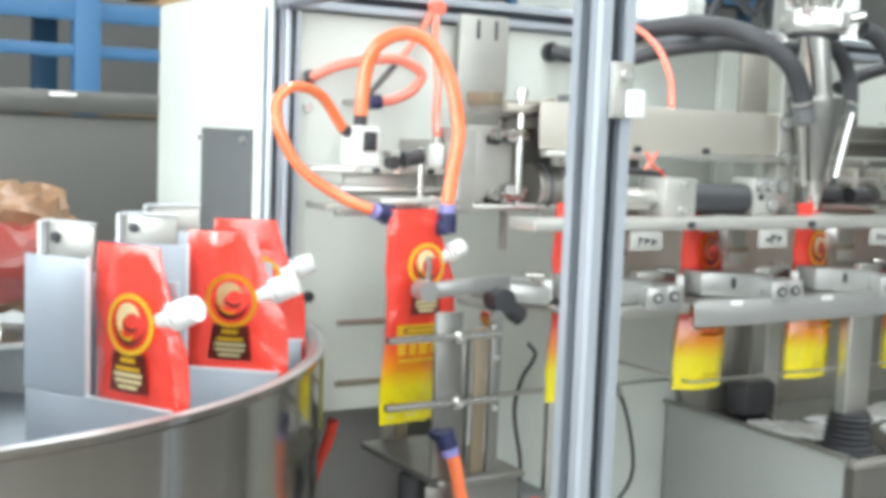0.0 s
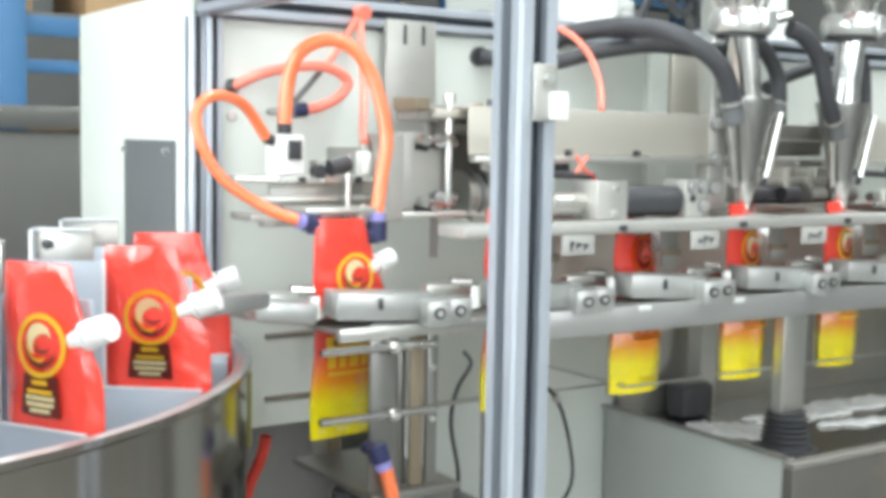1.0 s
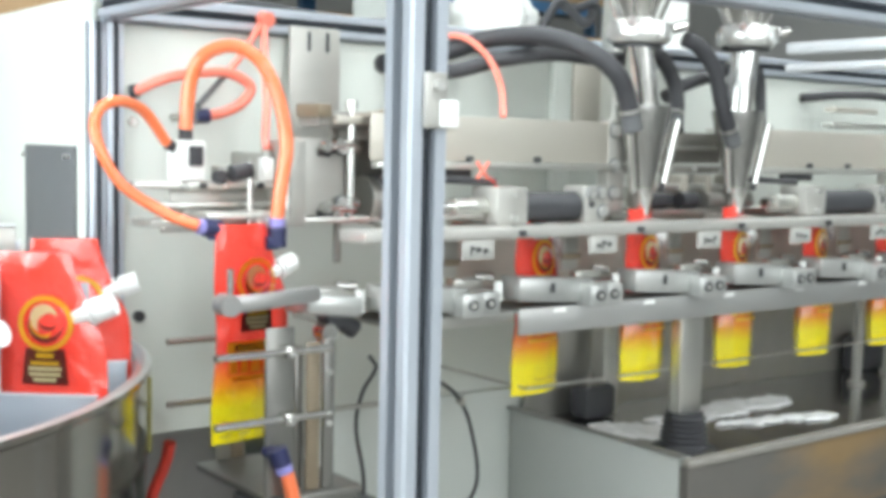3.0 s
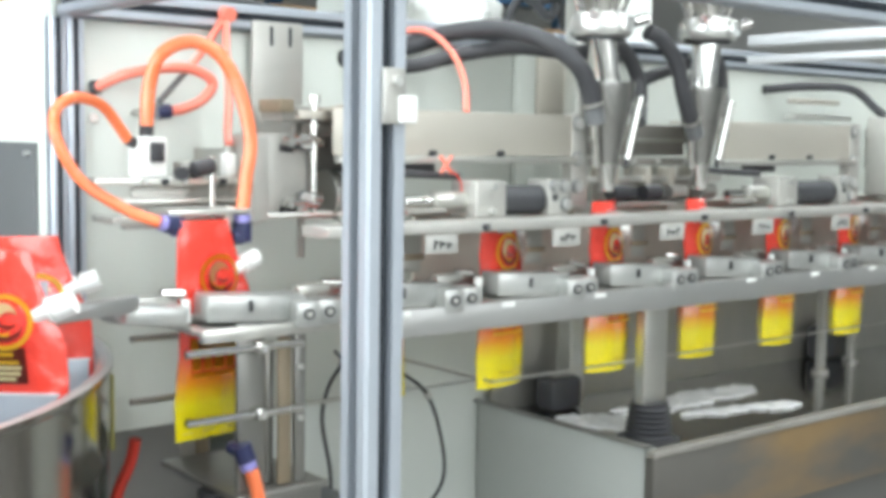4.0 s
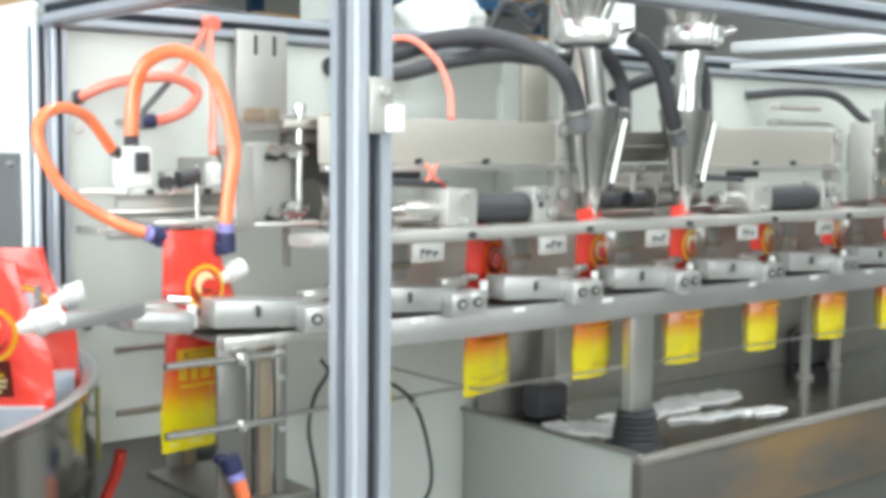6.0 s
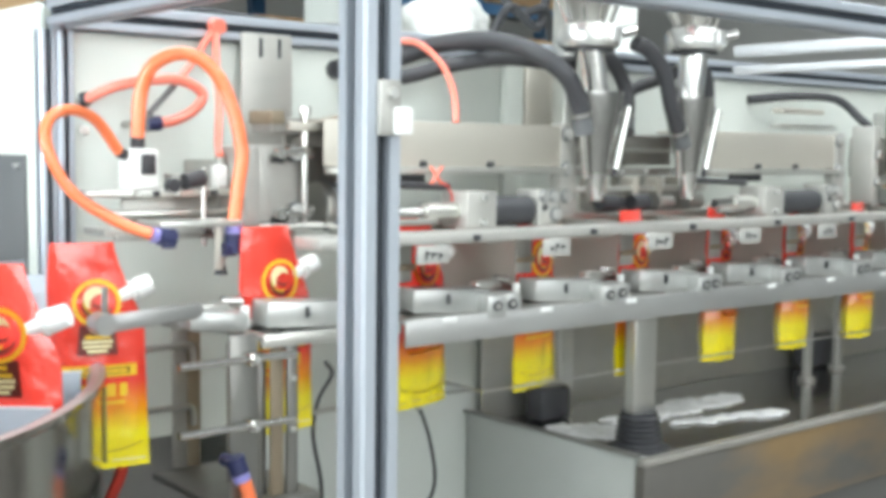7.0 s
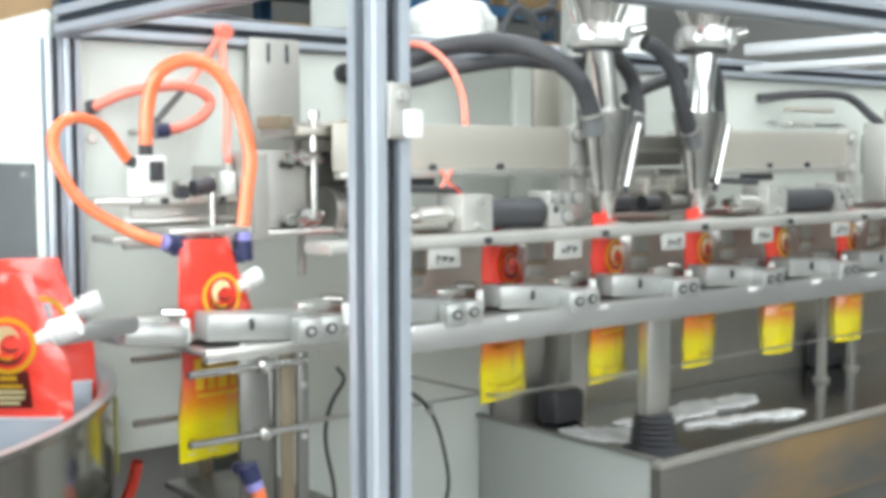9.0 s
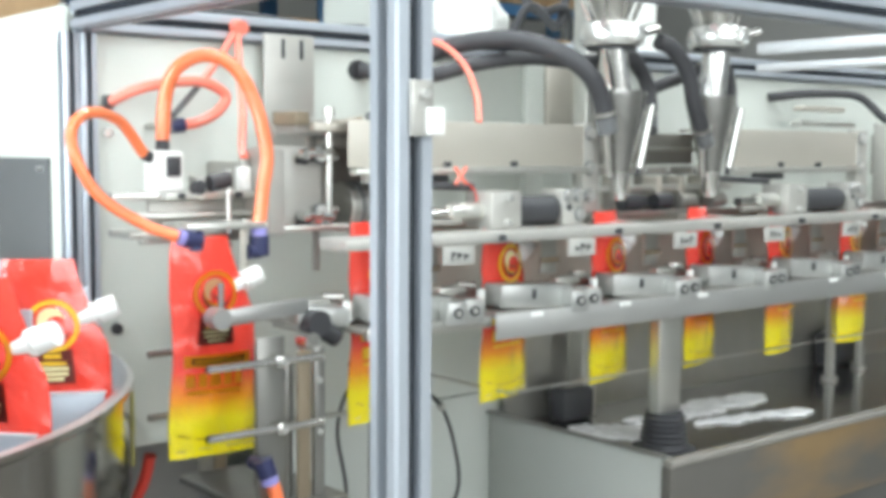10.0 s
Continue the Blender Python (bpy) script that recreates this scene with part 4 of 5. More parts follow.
for k in range(1, 11):
    x = ST0 + PITCH * k - 0.026
    g = part("gripper", box(B(), x + 0.018, -0.366, 1.272, 0.140, 0.052, 0.036, 0.0025, (0, 3, -7)), "block", beam, "pale milled gripper block")
    for dx, dy in ((0.076, -0.034), (0.114, -0.026)):
        part("end_jaw", box(B(), x + dx, -0.372 + dy, 1.264, 0.034, 0.046, 0.034, 0.0025, (0, 0, -9)), "block", g)
        part("bore", rod(B(), (x + dx - 0.004, -0.372 + dy - 0.0215, 1.265), (x + dx - 0.005, -0.372 + dy - 0.0255, 1.265), 0.0078, 16), "black", g)
        part("bore_bolt", rod(B(), (x + dx - 0.0047, -0.372 + dy - 0.0245, 1.265), (x + dx - 0.0051, -0.372 + dy - 0.0268, 1.265), 0.0042, 8), "steel", g)
    part("slot_mark", box(B(), x + 0.004, -0.394, 1.277, 0.0045, 0.006, 0.015, 0.001, (0, 0, -12)), "black", g)
    part("finger", span(B(), x + 0.10, x + 0.15, -0.330, -0.316, 1.272, 1.282, 0.003), "steel", g)
    part("finger_rod", rod(B(), (x - 0.085, -0.312, 1.290), (x - 0.055, -0.318, 1.288), 0.0065), "polished", g)
    part("finger", span(B(), x - 0.135, x - 0.080, -0.330, -0.308, 1.276, 1.290, 0.004), "steel", g)
    part("screw", rod(B(), (x - 0.070, -0.352, 1.256), (x - 0.070, -0.352, 1.286), 0.0065), "white", g)
    part("slider", span(B(), x - 0.11, x + 0.13, -0.340, -0.266, 1.2545, 1.262, 0.002), "steel_dark", g)
    part("bridge", span(B(), x + 0.098, x + 0.128, -0.372, -0.31, 1.2625, 1.272, 0.002), "steel", g)
    grips.append(g)
lead = part("lead_arm", box(B(), 0.138, -0.352, 1.282, 0.135, 0.014, 0.022, 0.004, (0, -3, 3)), "lip", beam, "long flat lead gripper arm")
part("arm_tip", rod(B(), (0.064, -0.366, 1.279), (0.064, -0.340, 1.279), 0.0145, 20), "lip", lead)
part("arm_root", box(B(), 0.232, -0.330, 1.268, 0.085, 0.06, 0.030, 0.008, (0, 6, -10)), "block", lead)
part("stop_pin", rod(B(), (0.066, -0.358, 1.290), (0.066, -0.358, 1.326), 0.004), "polished", lead)
part("arm_bracket", span(B(), 0.20, 0.29, -0.30, -0.24, 1.2515, 1.262, 0.002), "steel_dark", lead)
grips.append(lead)


# ---- pouches ----
def swell(z, fill):
    """Extra half-thickness of a filled pouch at depth z below its top."""
    f = min(1.0, max(0.0, (z / 0.300 - 0.30) / 0.50))
    return fill * f * f * (3 - 2 * f)


def pouch_body(fill):
    """A soft filled outline: narrow sealed top with a slanted shoulder for the spout, thicker towards the foot."""
    bm, rows, cols = B(), 18, 12
    H = 0.300

    def left(z):
        return -0.062 - 0.006 * z / H - 0.003 * math.sin(9 * z / H)

    def right(z):
        return 0.018 + 0.040 * min(1.0, z / 0.105) ** 1.3 + 0.006 * max(0.0, (z - 0.105) / (H - 0.105))

    def depth(u, z):
        f = z / H
        belly = 0.0012 + 0.010 * math.sin(math.pi * min(1, 0.15 + 0.85 * f)) + 0.008 * max(0, f - 0.6)
        return 0.0012 + (belly + swell(z, fill)) * (1 - (2 * u - 1) ** 2) ** 0.8

    sides = []
    for s in (-1, 1):
        grid = []
        for r in range(rows + 1):
            z = H * r / rows
            grid.append([bm.verts.new((left(z) + (right(z) - left(z)) * c / cols, s * (depth(c / cols, z) + 0.0034 * noise.noise((c * 0.55, s * 3, r * 0.5)) * min(1, 0.3 + r / 6)), -z)) for c in range(cols + 1)])
        sides.append(grid)
    for grid in sides:
        for r in range(rows):
            for c in range(cols):
                bm.faces.new((grid[r][c], grid[r][c + 1], grid[r + 1][c + 1], grid[r + 1][c]))
    a, b_ = sides
    for r in range(rows):
        for c in (0, cols):
            bm.faces.new((a[r][c], a[r + 1][c], b_[r + 1][c], b_[r][c]))
    for c in range(cols):
        for r in (0, rows):
            bm.faces.new((a[r][c], a[r][c + 1], b_[r][c + 1], b_[r][c]))
    return bm


def front(u, z, fill=0.0):
    return -0.0035 - (0.012 * math.sin(math.pi * min(1, 0.15 + 0.85 * z / 0.300)) + swell(z, fill)) * max(0, 1 - (u / 0.06) ** 2) ** 0.8


def patch(x0, x1, z0, z1, lift, cut=0.0, fill=0.0, sag=0.0):
    """A printed area that lies on the bulging face."""
    bm, n, k = B(), 8, 5
    g = []
    for j in range(k + 1):
        z = z0 + (z1 - z0) * j / k
        ins = cut * (j / k)
        g.append([bm.verts.new((x0 + ins + (x1 - x0 - 2 * ins) * i / n, front(x0 + (x1 - x0) * i / n, z, fill) - lift, -z - sag * (1 - (2 * i / n - 1) ** 2))) for i in range(n + 1)])
    for j in range(k):
        for i in range(n):
            bm.faces.new((g[j][i], g[j][i + 1], g[j + 1][i + 1], g[j + 1][i]))
    bmesh.ops.solidify(bm, geom=bm.faces[:], thickness=0.0004)
    return bm


def arc_print(cx, cz, r, w, a0, a1, lift):
    """A printed ring or arc that lies on the bulging face; it thins towards its ends."""
    bm, n, full = B(), 28, a1 - a0 >= 360
    loops = [[], []]
    for k in range(n + (0 if full else 1)):
        a, f = radians(a0 + (a1 - a0) * k / n), k / n
        ww = w if full else w * max(0.12, math.sin(math.pi * f))
        for loop, rr in zip(loops, (r - ww / 2, r + ww / 2)):
            x, z = cx + rr * math.cos(a), cz - rr * math.sin(a)
            loop.append(bm.verts.new((x, front(x, z) - lift, -z)))
    m = len(loops[0])
    for k in range(m if full else m - 1):
        bm.faces.new((loops[0][k], loops[0][(k + 1) % m], loops[1][(k + 1) % m], loops[1][k]))
    bmesh.ops.solidify(bm, geom=bm.faces[:], thickness=0.0004)
    return bm


def pouch(fill=0.0):
    t = thing("spout_pouch", (0, 0, 0), "glossy red and yellow film pouch with a white corner spout", "pouch", "pouches on the line")
    f = part("film", pouch_body(fill), "film", t)
    ex, ez = -0.006, 0.078
    part("emblem_ring", arc_print(ex, ez, 0.0285, 0.0055, 0, 360, 0.0012), "gold", f, "yellow printed ring")
    part("emblem_glow", arc_print(ex + 0.001, ez - 0.003, 0.0135, 0.0125, 25, 235, 0.0016), "cream", f)
    part("emblem_flame", arc_print(ex - 0.004, ez + 0.003, 0.0125, 0.007, 150, 330, 0.0018), "gold", f)
    part("emblem_curve", arc_print(ex + 0.001, ez - 0.001, 0.0195, 0.0055, 165, 350, 0.0020), "maroon", f)
    part("emblem_curve", arc_print(ex + 0.004, ez - 0.006, 0.0115, 0.0035, 200, 330, 0.0022), "maroon", f)
    part("caption_field", patch(ex - 0.022, ex + 0.022, ez + 0.028, ez + 0.068, 0.0010, -0.004, fill), "maroon", f, "dark printed caption field")
    part("caption_line", patch(ex - 0.010, ex + 0.010, ez + 0.033, ez + 0.038, 0.0018, 0, fill), "gold", f)
    for j, w in enumerate((0.016, 0.019, 0.018, 0.013)):
        part("caption_line", patch(ex - w, ex + w, ez + 0.042 + 0.0062 * j, ez + 0.0462 + 0.0062 * j, 0.0018, 0, fill), "gold" if j == 0 else "cream", f)
    part("band", patch(-0.050, 0.046, 0.160, 0.176, 0.0010, 0, fill), "gold", f, "yellow printed band")
    part("band_line", patch(-0.040, 0.036, 0.164, 0.172, 0.0018, 0, fill), "maroon", f)
    part("band_line", patch(-0.037, 0.033, 0.1655, 0.1705, 0.0024, 0, fill), "gold", f)
    x = -0.048
    for w in (0.017, 0.016, 0.020, 0.017, 0.015):
        part("title_bar", patch(x, x + w - 0.0045, 0.185, 0.203, 0.0012, 0, fill), "gold", f)
        x += w
    part("subtitle_bar", patch(-0.046, 0.030, 0.208, 0.213, 0.0012, 0, fill), "gold", f)
    part("foot_fold", patch(-0.058, 0.054, 0.266, 0.2685, 0.0012, 0, fill, 0.010), "fold", f, "creased gusset fold")
    part("foot_seal", patch(-0.060, 0.058, 0.2885, 0.2905, 0.0012, 0, fill), "cream", f)
    d = Vector((0.93, 0, 0.36)).normalized()
    p = Vector((0.030, -0.001, -0.070))
    sp = part("spout", rod(B(), p - d * 0.008, p + d * 0.022, 0.0095, 20), "white", t, "white plastic spout")
    part("collar", rod(B(), p + d * 0.010, p + d * 0.014, 0.0150, 20), "white", sp)
    part("cap", rod(B(), p + d * 0.017, p + d * 0.040, 0.0145, 28, 0.0132), "white", sp, "white screw cap")
    return t


# ---- rotary pouch magazine ----
CX, CY, RIM = -0.682, -0.082, 0.650
drum = thing("magazine_drum", (CX, CY, 0), "polished stainless drum of the rotary pouch magazine", "drum")
part("wall", turned(B(), [(0.640, 0.72), (0.652, 0.725), (0.652, 1.205), (0.658, 1.210), (0.658, 1.217), (0.650, 1.219), (0.640, 1.215), (0.636, 1.205), (0.636, 0.74)], (CX, CY, 0), 128), "drum", drum)
shell = drum.children[0].data
shell.materials.append(M["lip"])
for poly in shell.polygons:
    if poly.center.z > 1.2155 or (poly.center.xy.length < 0.645 and poly.center.z > 0.75):
        poly.material_index = 1
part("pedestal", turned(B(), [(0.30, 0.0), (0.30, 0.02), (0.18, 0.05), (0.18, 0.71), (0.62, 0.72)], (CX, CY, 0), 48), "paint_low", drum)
tp = part("tape_strip", span(B(), -0.068, -0.065, -0.316, -0.307, 1.09, 1.19, 0.001), "tape", drum, "yellow tape strip hanging at the drum edge")
rotor = thing("magazine_rotor", (CX, CY, 1.205), "grey rotor of the pouch magazine with upright divider plates", "rotor")
part("floor_disc", turned(B(), [(0.625, 0.99), (0.63, 0.995), (0.63, 1.0), (0.625, 1.004)], (CX, CY, 0), 96), "plate", rotor)
part("hub", turned(B(), [(0.20, 1.0045), (0.20, 1.12), (0.18, 1.13), (0.05, 1.135)], (CX, CY, 0), 40), "plate", rotor)
STEP, PICK = 20.0, -19.5


def radial(angle, r, side, z):
    a = radians(angle)
    return (CX + r * math.cos(a) - side * math.sin(a), CY + r * math.sin(a) + side * math.cos(a), z)


for k in range(-11, 1):
    a = PICK + STEP * k
    dv = part("divider", box(B(), *radial(a, 0.517, 0.014, 1.170), 0.182, 0.004, 0.330, 0.001, (0, 0, a)), "plate", rotor)
    part("edge_strip", box(B(), *radial(a, 0.4235, 0.010, 1.195), 0.004, 0.014, 0.380, 0.001, (0, 0, a)), "plate_edge", dv)
    tab = part("tab", box(B(), *radial(a, 0.460, 0.014, 1.360), 0.066, 0.004, 0.048, 0.001, (0, 0, a)), "steel_dark", dv)
    part("tab_strip", box(B(), *radial(a, 0.460, 0.010, 1.3855), 0.068, 0.014, 0.002, 0.0008, (0, 0, a)), "plate_edge", tab)
    part("rivet", rod(B(), radial(a, 0.440, 0.0085, 1.368), radial(a, 0.440, 0.0118, 1.368), 0.006, 12), "black", tab)
    pk = part("pocket_front", box(B(), *radial(a, 0.530, -0.020, 1.109), 0.196, 0.004, 0.206, 0.001, (0, 0, a)), "plate", rotor)
    part("pocket_edge", box(B(), *radial(a, 0.574, -0.0205, 1.2133), 0.112, 0.006, 0.0024, 0.0006, (0, 0, a)), "plate_edge", pk)
    part("pocket_upright", box(B(), *radial(a, 0.5185, -0.020, 1.285), 0.003, 0.006, 0.142, 0.001, (0, 0, a)), "plate_edge", pk)
    part("pocket_cheek", box(B(), *radial(a, 0.473, -0.020, 1.283), 0.086, 0.004, 0.140, 0.001, (0, 0, a)), "plate", pk)

# ---- behind the machine ----
pb = thing("steel_enclosure", (-0.3, 1.6, 0), "dark stainless machine enclosure behind the magazine", "machine")
part("front_panel", span(B(), -2.2, 0.9, 1.50, 1.53, 0.08, 1.50, 0.004), "dark_panel", pb)
part("top_rail", span(B(), -2.2, 0.9, 1.47, 1.535, 1.502, 1.562, 0.006), "dark_panel", pb, "lighter folded top edge")
part("side_panel", span(B(), -2.2, -2.17, 1.54, 2.3, 0.08, 1.50, 0.004), "dark_panel", pb)
part("roof", span(B(), -2.2, 0.9, 1.54, 2.3, 1.48, 1.50, 0.004), "dark_panel", pb)
part("latch", span(B(), -0.02, 0.05, 1.462, 1.4695, 1.545, 1.556, 0.002), "white", pb)
part("foot", span(B(), -2.1, 0.8, 1.6, 2.2, 0.0, 0.079, 0.004), "dark_plate", pb)


def rack(x0, x1, y, group):
    r = thing("storage_rack", ((x0 + x1) / 2, y, 0), "blue painted steel storage rack loaded with cardboard boxes", "rack", group)
    n = 3
    for k in range(n + 1):
        x = x0 + (x1 - x0) * k / n
        for dy in (0, 0.7):
            part("upright", span(B(), x - 0.05, x + 0.05, y + dy - 0.03, y + dy + 0.05, 0, 2.9, 0.004), "blue", r)
    for z in (0.35, 1.10, 1.72, 1.86, 2.45):
        part("beam", span(B(), x0 + 0.052, x1 - 0.052, y - 0.012, y - 0.001, z, z + (0.05 if z in (1.72,) else 0.075), 0.004), "blue", r)
        if z != 1.72:
            part("shelf", span(B(), x0 + 0.045, x1 - 0.045, y + 0.0, y + 0.70, z + 0.076, z + 0.09), "dark_plate", r)
    return r


rack(-2.0, 1.70, 3.0, "racks behind the machine")
rack(2.2, 6.2, 4.6, "racks behind the machine")
rng = random.Random(5)


def carton(x, y, z, w, d, h):
    c = thing("carton", (x, y, z), "brown cardboard carton on the rack shelf", "box", "cartons on the rack")
    part("box", span(B(), x, x + w, y, y + d, z, z + h, 0.004), "card", c)
    part("tape", span(B(), x + w / 2 - 0.03, x + w / 2 + 0.03, y - 0.002, y - 0.0008, z + 0.01, z + h - 0.01), "tape" if rng.random() < 0.2 else "card", c)
    return c


for z in (1.951, 1.191, 2.541):
    for x0, x1, y in ((-1.9, 1.6, 3.0), (2.3, 6.1, 4.6)):
        x = x0
        while x < x1 - 0.45:
            w = rng.uniform(0.32, 0.46)
            carton(x, y + rng.uniform(0.02, 0.1), z, w - 0.015, 0.45, rng.uniform(0.26, 0.4) if z != 2.541 else 0.35)
            x += w + (rng.uniform(0.05, 0.2) if rng.random() < 0.3 else 0)

bag = thing("wrapped_bundle", (-0.36, 0.36, 1.0), "crumpled brown and red plastic-wrapped bundle", "bundle")
bm = B()
bmesh.ops.create_icosphere(bm, subdivisions=4, radius=1)
for v in bm.verts:
    n_ = noise.noise(v.co * 1.7) * 0.22 + abs(noise.noise(v.co * 4.5)) * 0.30 + abs(noise.noise(v.co * 11)) * 0.10 - 0.10
    v.co = Vector((v.co.x * 0.135 * (1 + n_), v.co.y * 0.14 * (1 + n_), v.co.z * 0.105 * (1 + n_))) + Vector((-0.335, 0.40, 1.272))
part("wrap", bm, "bag", bag, smooth=False)
bm = B()
bmesh.ops.create_icosphere(bm, subdivisions=3, radius=1)
for v in bm.verts:
    n_ = noise.noise(v.co * 3 + Vector((4, 0, 0))) * 0.3
    v.co = Vector((v.co.x * 0.10 * (1 + n_), v.co.y * 0.08, v.co.z * 0.065 * (1 + n_))) + Vector((-0.35, 0.29, 1.255))
part("red_film", bm, "bag_red", bag, "dull red crumpled film", smooth=False)
ptb = thing("bundle_stand", (-0.4, 0.42, 0), "grey steel stand carrying a wrapped bundle", "stand")
part("top", span(B(), -0.66, -0.16, 0.62, 0.95, 1.10, 1.13, 0.004), "steel", ptb)
part("shelf", span(B(), -0.60, -0.20, 0.24, 0.619, 1.118, 1.128, 0.004), "steel", ptb)
for sx in (-0.63, -0.19):
    part("leg", span(B(), sx - 0.02, sx + 0.02, 0.64, 0.68, 0, 1.099, 0.002), "steel_dark", ptb)
    part("leg", span(B(), sx - 0.02, sx + 0.02, 0.90, 0.94, 0, 1.099, 0.002), "steel_dark", ptb)

# things on and above the cabinet roof
sack = thing("white_sack", (0.95, 0.25, 1.713), "white plastic sack lying on the cabinet roof", "sack")
bm = B()
bmesh.ops.create_icosphere(bm, subdivisions=4, radius=1)
for v in bm.verts:
    n_ = noise.noise(v.co * 2.1) * 0.2 + noise.noise(v.co * 7) * 0.05
    v.co = Vector((v.co.x * 0.085 * (1 + n_), v.co.y * 0.12 * (1 + n_), max(-0.05, v.co.z * 0.07 * (1 + n_)))) + Vector((0.95, 0.25, 1.764))
part("sack_body", bm, "white", sack)
gb = thing("grey_gearbox", (0.78, 0.3, 1.713), "grey painted gearbox on the cabinet roof", "gearbox")
part("housing", span(B(), 0.70, 0.80, 0.20, 0.40, 1.713, 1.95, 0.01), "paint_low", gb)
hose("black_cable", [(0.98, 0.12, 1.73), (1.02, 0.1, 1.80), (1.08, 0.08, 1.76), (1.13, 0.1, 1.86), (1.16, 0.1, 1.98)], 0.010, "rubber", "tangled black cable above the cabinet")
hose("black_cable", [(1.0, 0.14, 1.86), (1.04, 0.1, 1.79), (1.10, 0.08, 1.80), (1.14, 0.1, 1.74)], 0.010, "rubber", "tangled black cable above the cabinet")
hose("black_cable", [(0.05, 0.2, 1.725), (0.3, 0.15, 1.735), (0.55, 0.2, 1.73), (0.70, 0.25, 1.74)], 0.012, "rubber", "black cable lying on the cabinet roof")
wp = thing("white_pipe", (1.55, 0.2, 1.713), "bright white upright duct above the cabinet", "duct")
part("duct", span(B(), 1.47, 1.535, 0.20, 0.26, 1.713, 2.3, 0.004), "white", wp)


def lamp_shade(x, y, z):
    s = thing("work_lamp", (x, y, z), "pale metal shade of a hanging work lamp", "lamp", "hanging lamps")
    part("shade", turned(B(), [(0.13, 0.0), (0.125, 0.02), (0.06, 0.09), (0.02, 0.11)], (x, y, z), 28), "white", s)
    part("cord", rod(B(), (x, y, z + 0.11), (x, y, 4.1), 0.006, 8), "black", s)


lamp_shade(4.985, 2.2, 2.235), lamp_shade(5.448, 2.2, 2.275)

# far unit at the end of the line
fu = thing("capping_unit", (1.95, -0.25, 1.389), "stainless capping unit with brackets and small cylinders", "machine part")
part("bracket", span(B(), 1.775, 1.80, -0.30, -0.24, 1.389, 1.565, 0.003), "satin", fu)
part("side_frame", span(B(), 1.80, 1.93, -0.235, -0.22, 1.45, 1.54, 0.003), "dull", fu)
part("tie_bar", span(B(), 1.78, 1.98, -0.33, -0.318, 1.425, 1.437, 0.002), "tan", fu)
for dx in (0.0, 0.05, 0.11):
    part("pin", rod(B(), (1.82 + dx, -0.325, 1.44), (1.83 + dx, -0.31, 1.545), 0.006), "steel_dark" if dx else "tan", fu)
    part("nut", rod(B(), (1.82 + dx, -0.337, 1.431), (1.82 + dx, -0.331, 1.431), 0.009, 6), "polished", fu)
part("air_line", sweep(B(), [(1.83, -0.30, 1.56), (1.85, -0.29, 1.61), (1.90, -0.27, 1.60), (1.93, -0.26, 1.55)], 0.005, 8, 5), "rubber", fu)
part("bracket", span(B(), 1.93, 1.96, -0.34, -0.20, 1.389, 1.60, 0.003), "steel", fu)
part("cylinder", rod(B(), (1.86, -0.30, 1.46), (1.86, -0.30, 1.56), 0.022), "steel_dark", fu)
part("rod", rod(B(), (1.81, -0.32, 1.50), (1.81, -0.32, 1.62), 0.005), "polished", fu)
part("rod", rod(B(), (1.90, -0.32, 1.42), (1.90, -0.32, 1.62), 0.005), "polished", fu)
part("block", span(B(), 1.83, 1.90, -0.35, -0.27, 1.389, 1.455, 0.004), "block", fu)
part("upper_bar", span(B(), 1.70, 1.93, -0.10, -0.07, 1.560, 1.572, 0.002), "steel", fu)
part("upper_bar", span(B(), 1.68, 1.85, -0.12, -0.09, 1.595, 1.607, 0.002), "beige", fu)
for z in (1.44, 1.50):
    bolt(fu, (1.788, -0.301, z), (0, -1, 0), 0.008)
part("coil", rod(B(), (1.82, -0.34, 1.56), (1.88, -0.36, 1.47), 0.005), "salmon", fu)

# pouches: some already on the line, others waiting in the magazine
first = pouch()
half = pouch(0.012)
tagged(half, "red and yellow film pouch opened at its foot")
full = pouch(0.025)
tagged(full, "plump red and yellow film pouch with a white spout")
pouches = [(0, first), (1, half), (2, full)] + [(k, copy_thing(full, pose(0, 0, 0))) for k in (3, 4, 5, 6, 7, 8)]
for k in range(-1, -12, -1):
    p = copy_thing(first, pose(0, 0, 0))
    tagged(p, "glossy red and yellow film pouch waiting in the magazine", group="pouches in the magazine")
    pouches.append((k, p))


# ---- motion ----
BEATS = (-0.92, 1.72, 4.38, 7.0, 9.66, 12.27)


def ramp(t, a, b):
    f = min(1.0, max(0.0, (t - a) / (b - a)))
    return f * f * (3 - 2 * f)


def carry(u):
    """How much of one pitch is done, u seconds after the beat."""
    return float(np.interp(u, (-0.36, -0.28, -0.2, -0.1, 0.0, 0.1, 0.2, 0.3, 0.4, 0.5), (0, 0.03, 0.10, 0.23, 0.40, 0.57, 0.72, 0.85, 0.95, 1)))


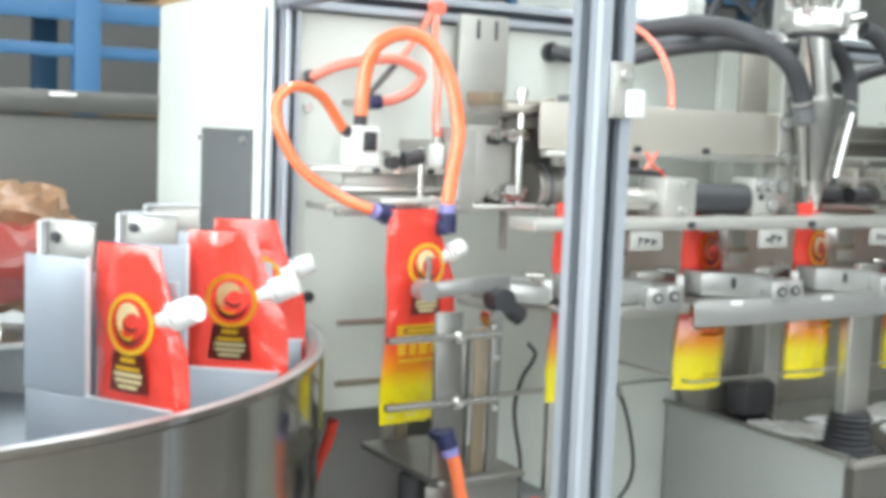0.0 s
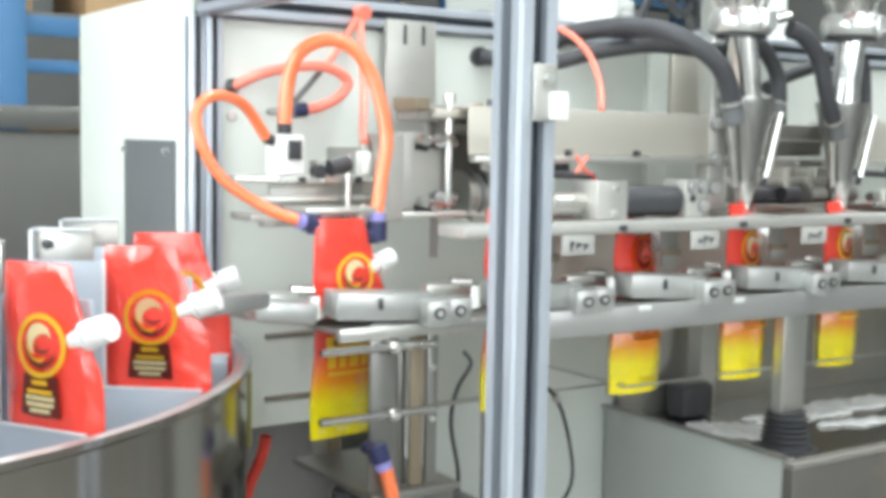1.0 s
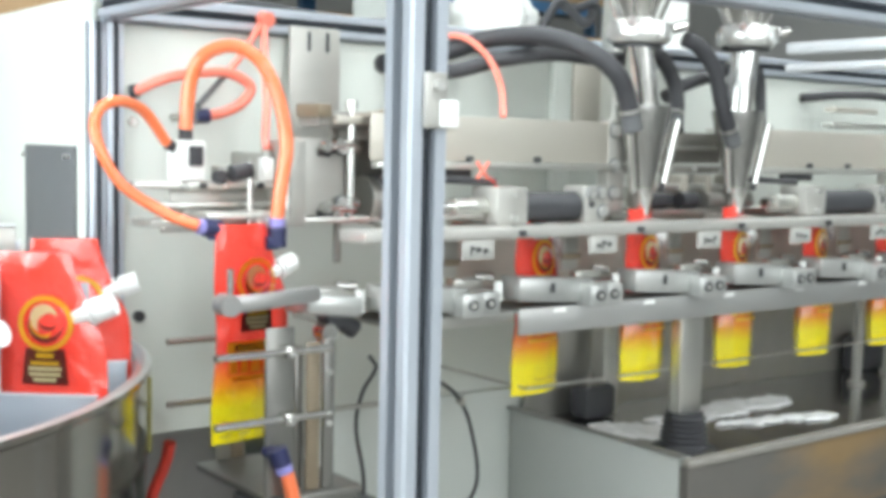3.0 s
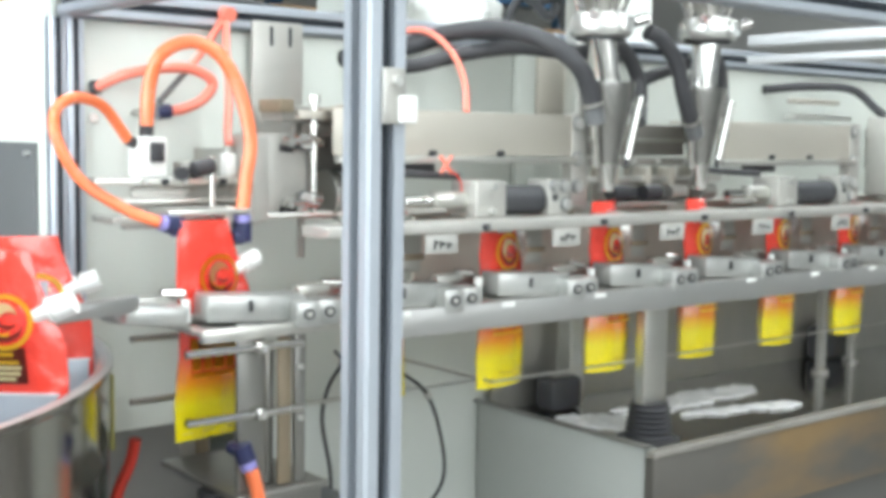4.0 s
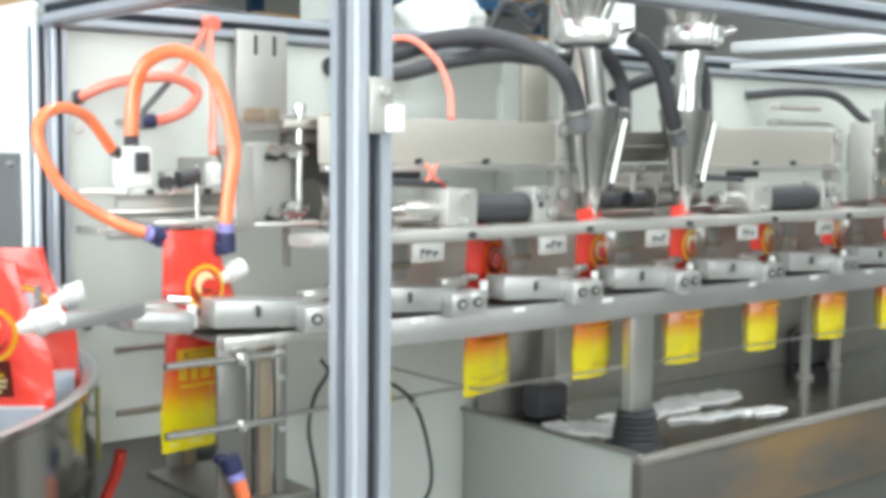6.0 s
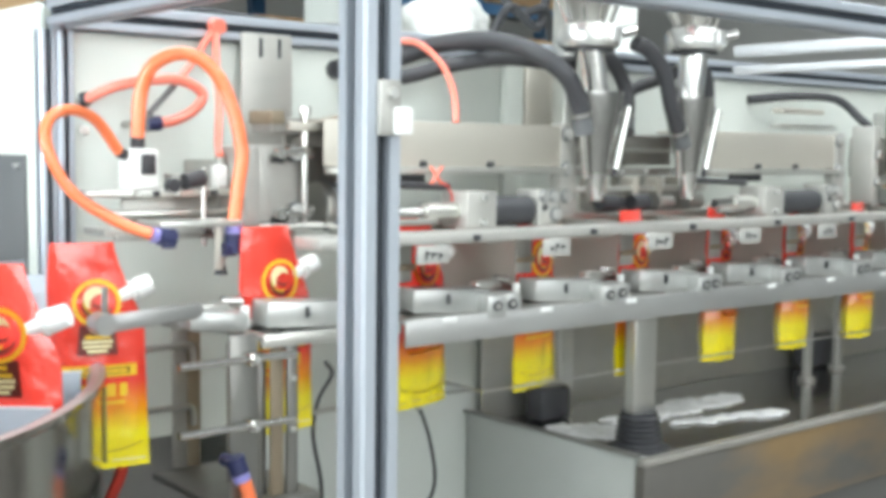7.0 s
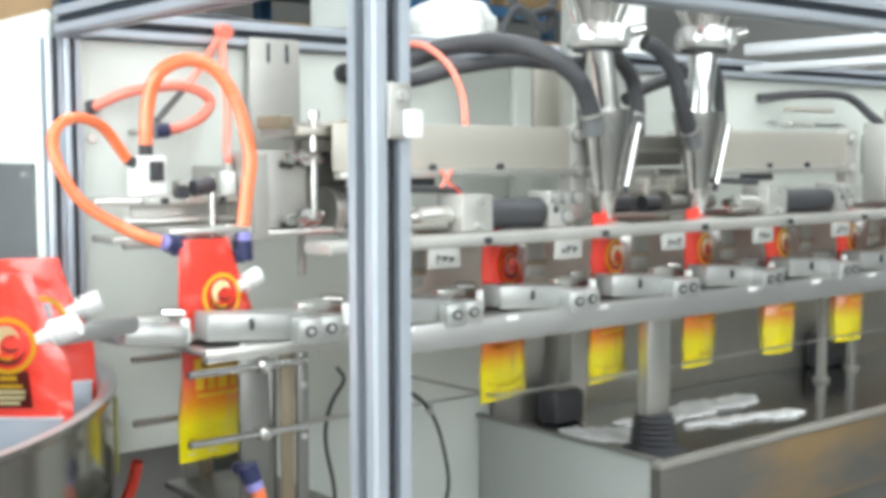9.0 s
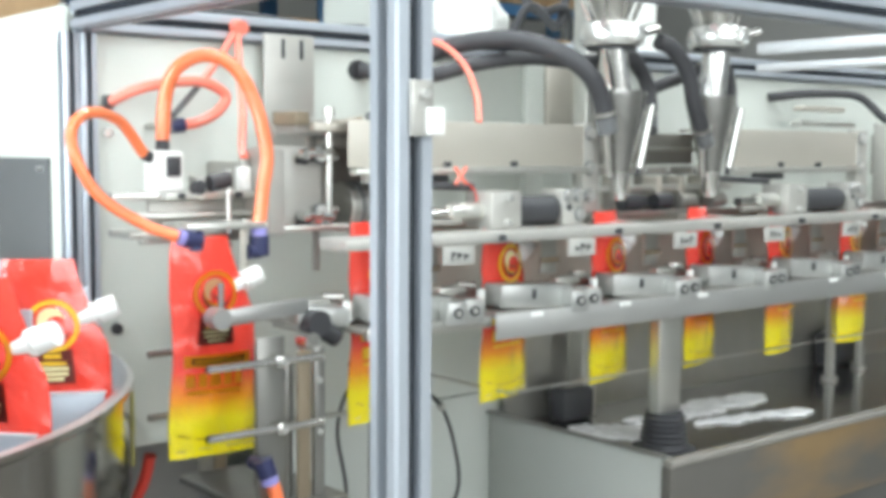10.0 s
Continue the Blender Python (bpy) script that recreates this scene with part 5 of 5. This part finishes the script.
def motions():
    times = [k / 10 for k in range(101)]
    b_rows, g_rows, s_rows, r_rows, h_rows, f_rows, j_rows = [], [], [], [], [], [], []
    n_rows = []
    for t in times:
        back = sum(ramp(t - b_, 1.17, 1.80) for b_ in BEATS) - sum(carry(t - b_) for b_ in BEATS[1:])
        back = max(0.0, min(1.0, back))
        apart = sum(ramp(t - b_, 0.95, 1.20) - ramp(t - b_, 1.75, 2.10) for b_ in BEATS)
        lift = sum(ramp(t - b_, -0.70, -0.35) - ramp(t - b_, 0.64, 0.92) for b_ in BEATS)
        turn = STEP * sum(ramp(t - b_, 0.16, 0.52) for b_ in BEATS[1:])
        b_rows.append((t, pose(0.5 - PITCH * back, -0.42, 1.21)))
        g_rows.append((t, pose(-0.034 * apart, -0.026 * apart, 0.008 * apart)))
        s_rows.append((t, pose(0.032 * lift, 0, 0)))
        apart2 = sum(ramp(t - b_, 1.45, 2.25) - ramp(t - b_, 2.64 + 0.30, 2.64 + 0.68) for b_ in (BEATS[0] - 2.64, *BEATS))
        h_rows.append((t, Matrix.Translation((0.034, -0.205, 1.498)) @ pose(0, 0, 0, 0, 0, 7.5 * apart2) @ Matrix.Translation((0.093, -0.095, -0.106))))
        j_rows.append((t, pose(0.095 + 0.011 * apart2, -0.4, 1.029)))
        f_rows.append((t, pose(0.112 + 0.012 * apart2, -0.285 + 0.009 * apart2, 1.402)))
        r_rows.append((t, pose(CX, CY, 1.205, 0, 0, turn)))
        n_rows.append((t, pose(0, 0, 0.030 * lift)))
    walk(beam, b_rows)
    for g in grips:
        walk(g, g_rows)
    for s in slides:
        walk(s, s_rows)
    for sleeve in sleeves:
        walk(sleeve, n_rows)
    walk(rotor, r_rows)
    walk(swing_hose, h_rows)
    walk(finger, f_rows)
    walk(jaw, j_rows)
    top = 1.386
    for k, p in pouches:
        rows = []
        for t in times:
            done = sum(carry(t - b_) for b_ in BEATS[1:])
            opened = sum(ramp(t - b_, 0.52, 0.85) for b_ in BEATS) - sum(ramp(t - b_, -0.35, 0.0) for b_ in BEATS[1:])
            s = k + done
            if s <= -1 + 1e-6 or k + sum(carry(t - b_) > 0 for b_ in BEATS[1:]) < 0:
                a = PICK + STEP * (k + 1) + STEP * sum(ramp(t - b_, 0.16, 0.52) for b_ in BEATS[1:])
                rows.append((t, pose(*radial(a, 0.575, 0, top - 0.016), 0, 0, a)))
                continue
            if s < 0:
                f = (s + 1) ** 1.15
                p0 = Vector(radial(PICK, 0.575, 0, top - 0.016))
                q = p0.lerp(Vector((ST0 - 0.022, ROW, top)), f)
                rows.append((t, pose(*q, 0, 0, PICK * (1 - f))))
                continue
            off = -0.022 + 0.024 * min(1.0, s)
            yaw = 9 * max(0, opened) if s < 1e-6 else (9 * max(0, opened) * (1 - min(1, s)) + 14 * min(1, s))
            rows.append((t, pose(ST0 + off + PITCH * s, ROW, top + 0.010 * min(1, s), 0, 0, yaw)))
        walk(p, rows)


motions()
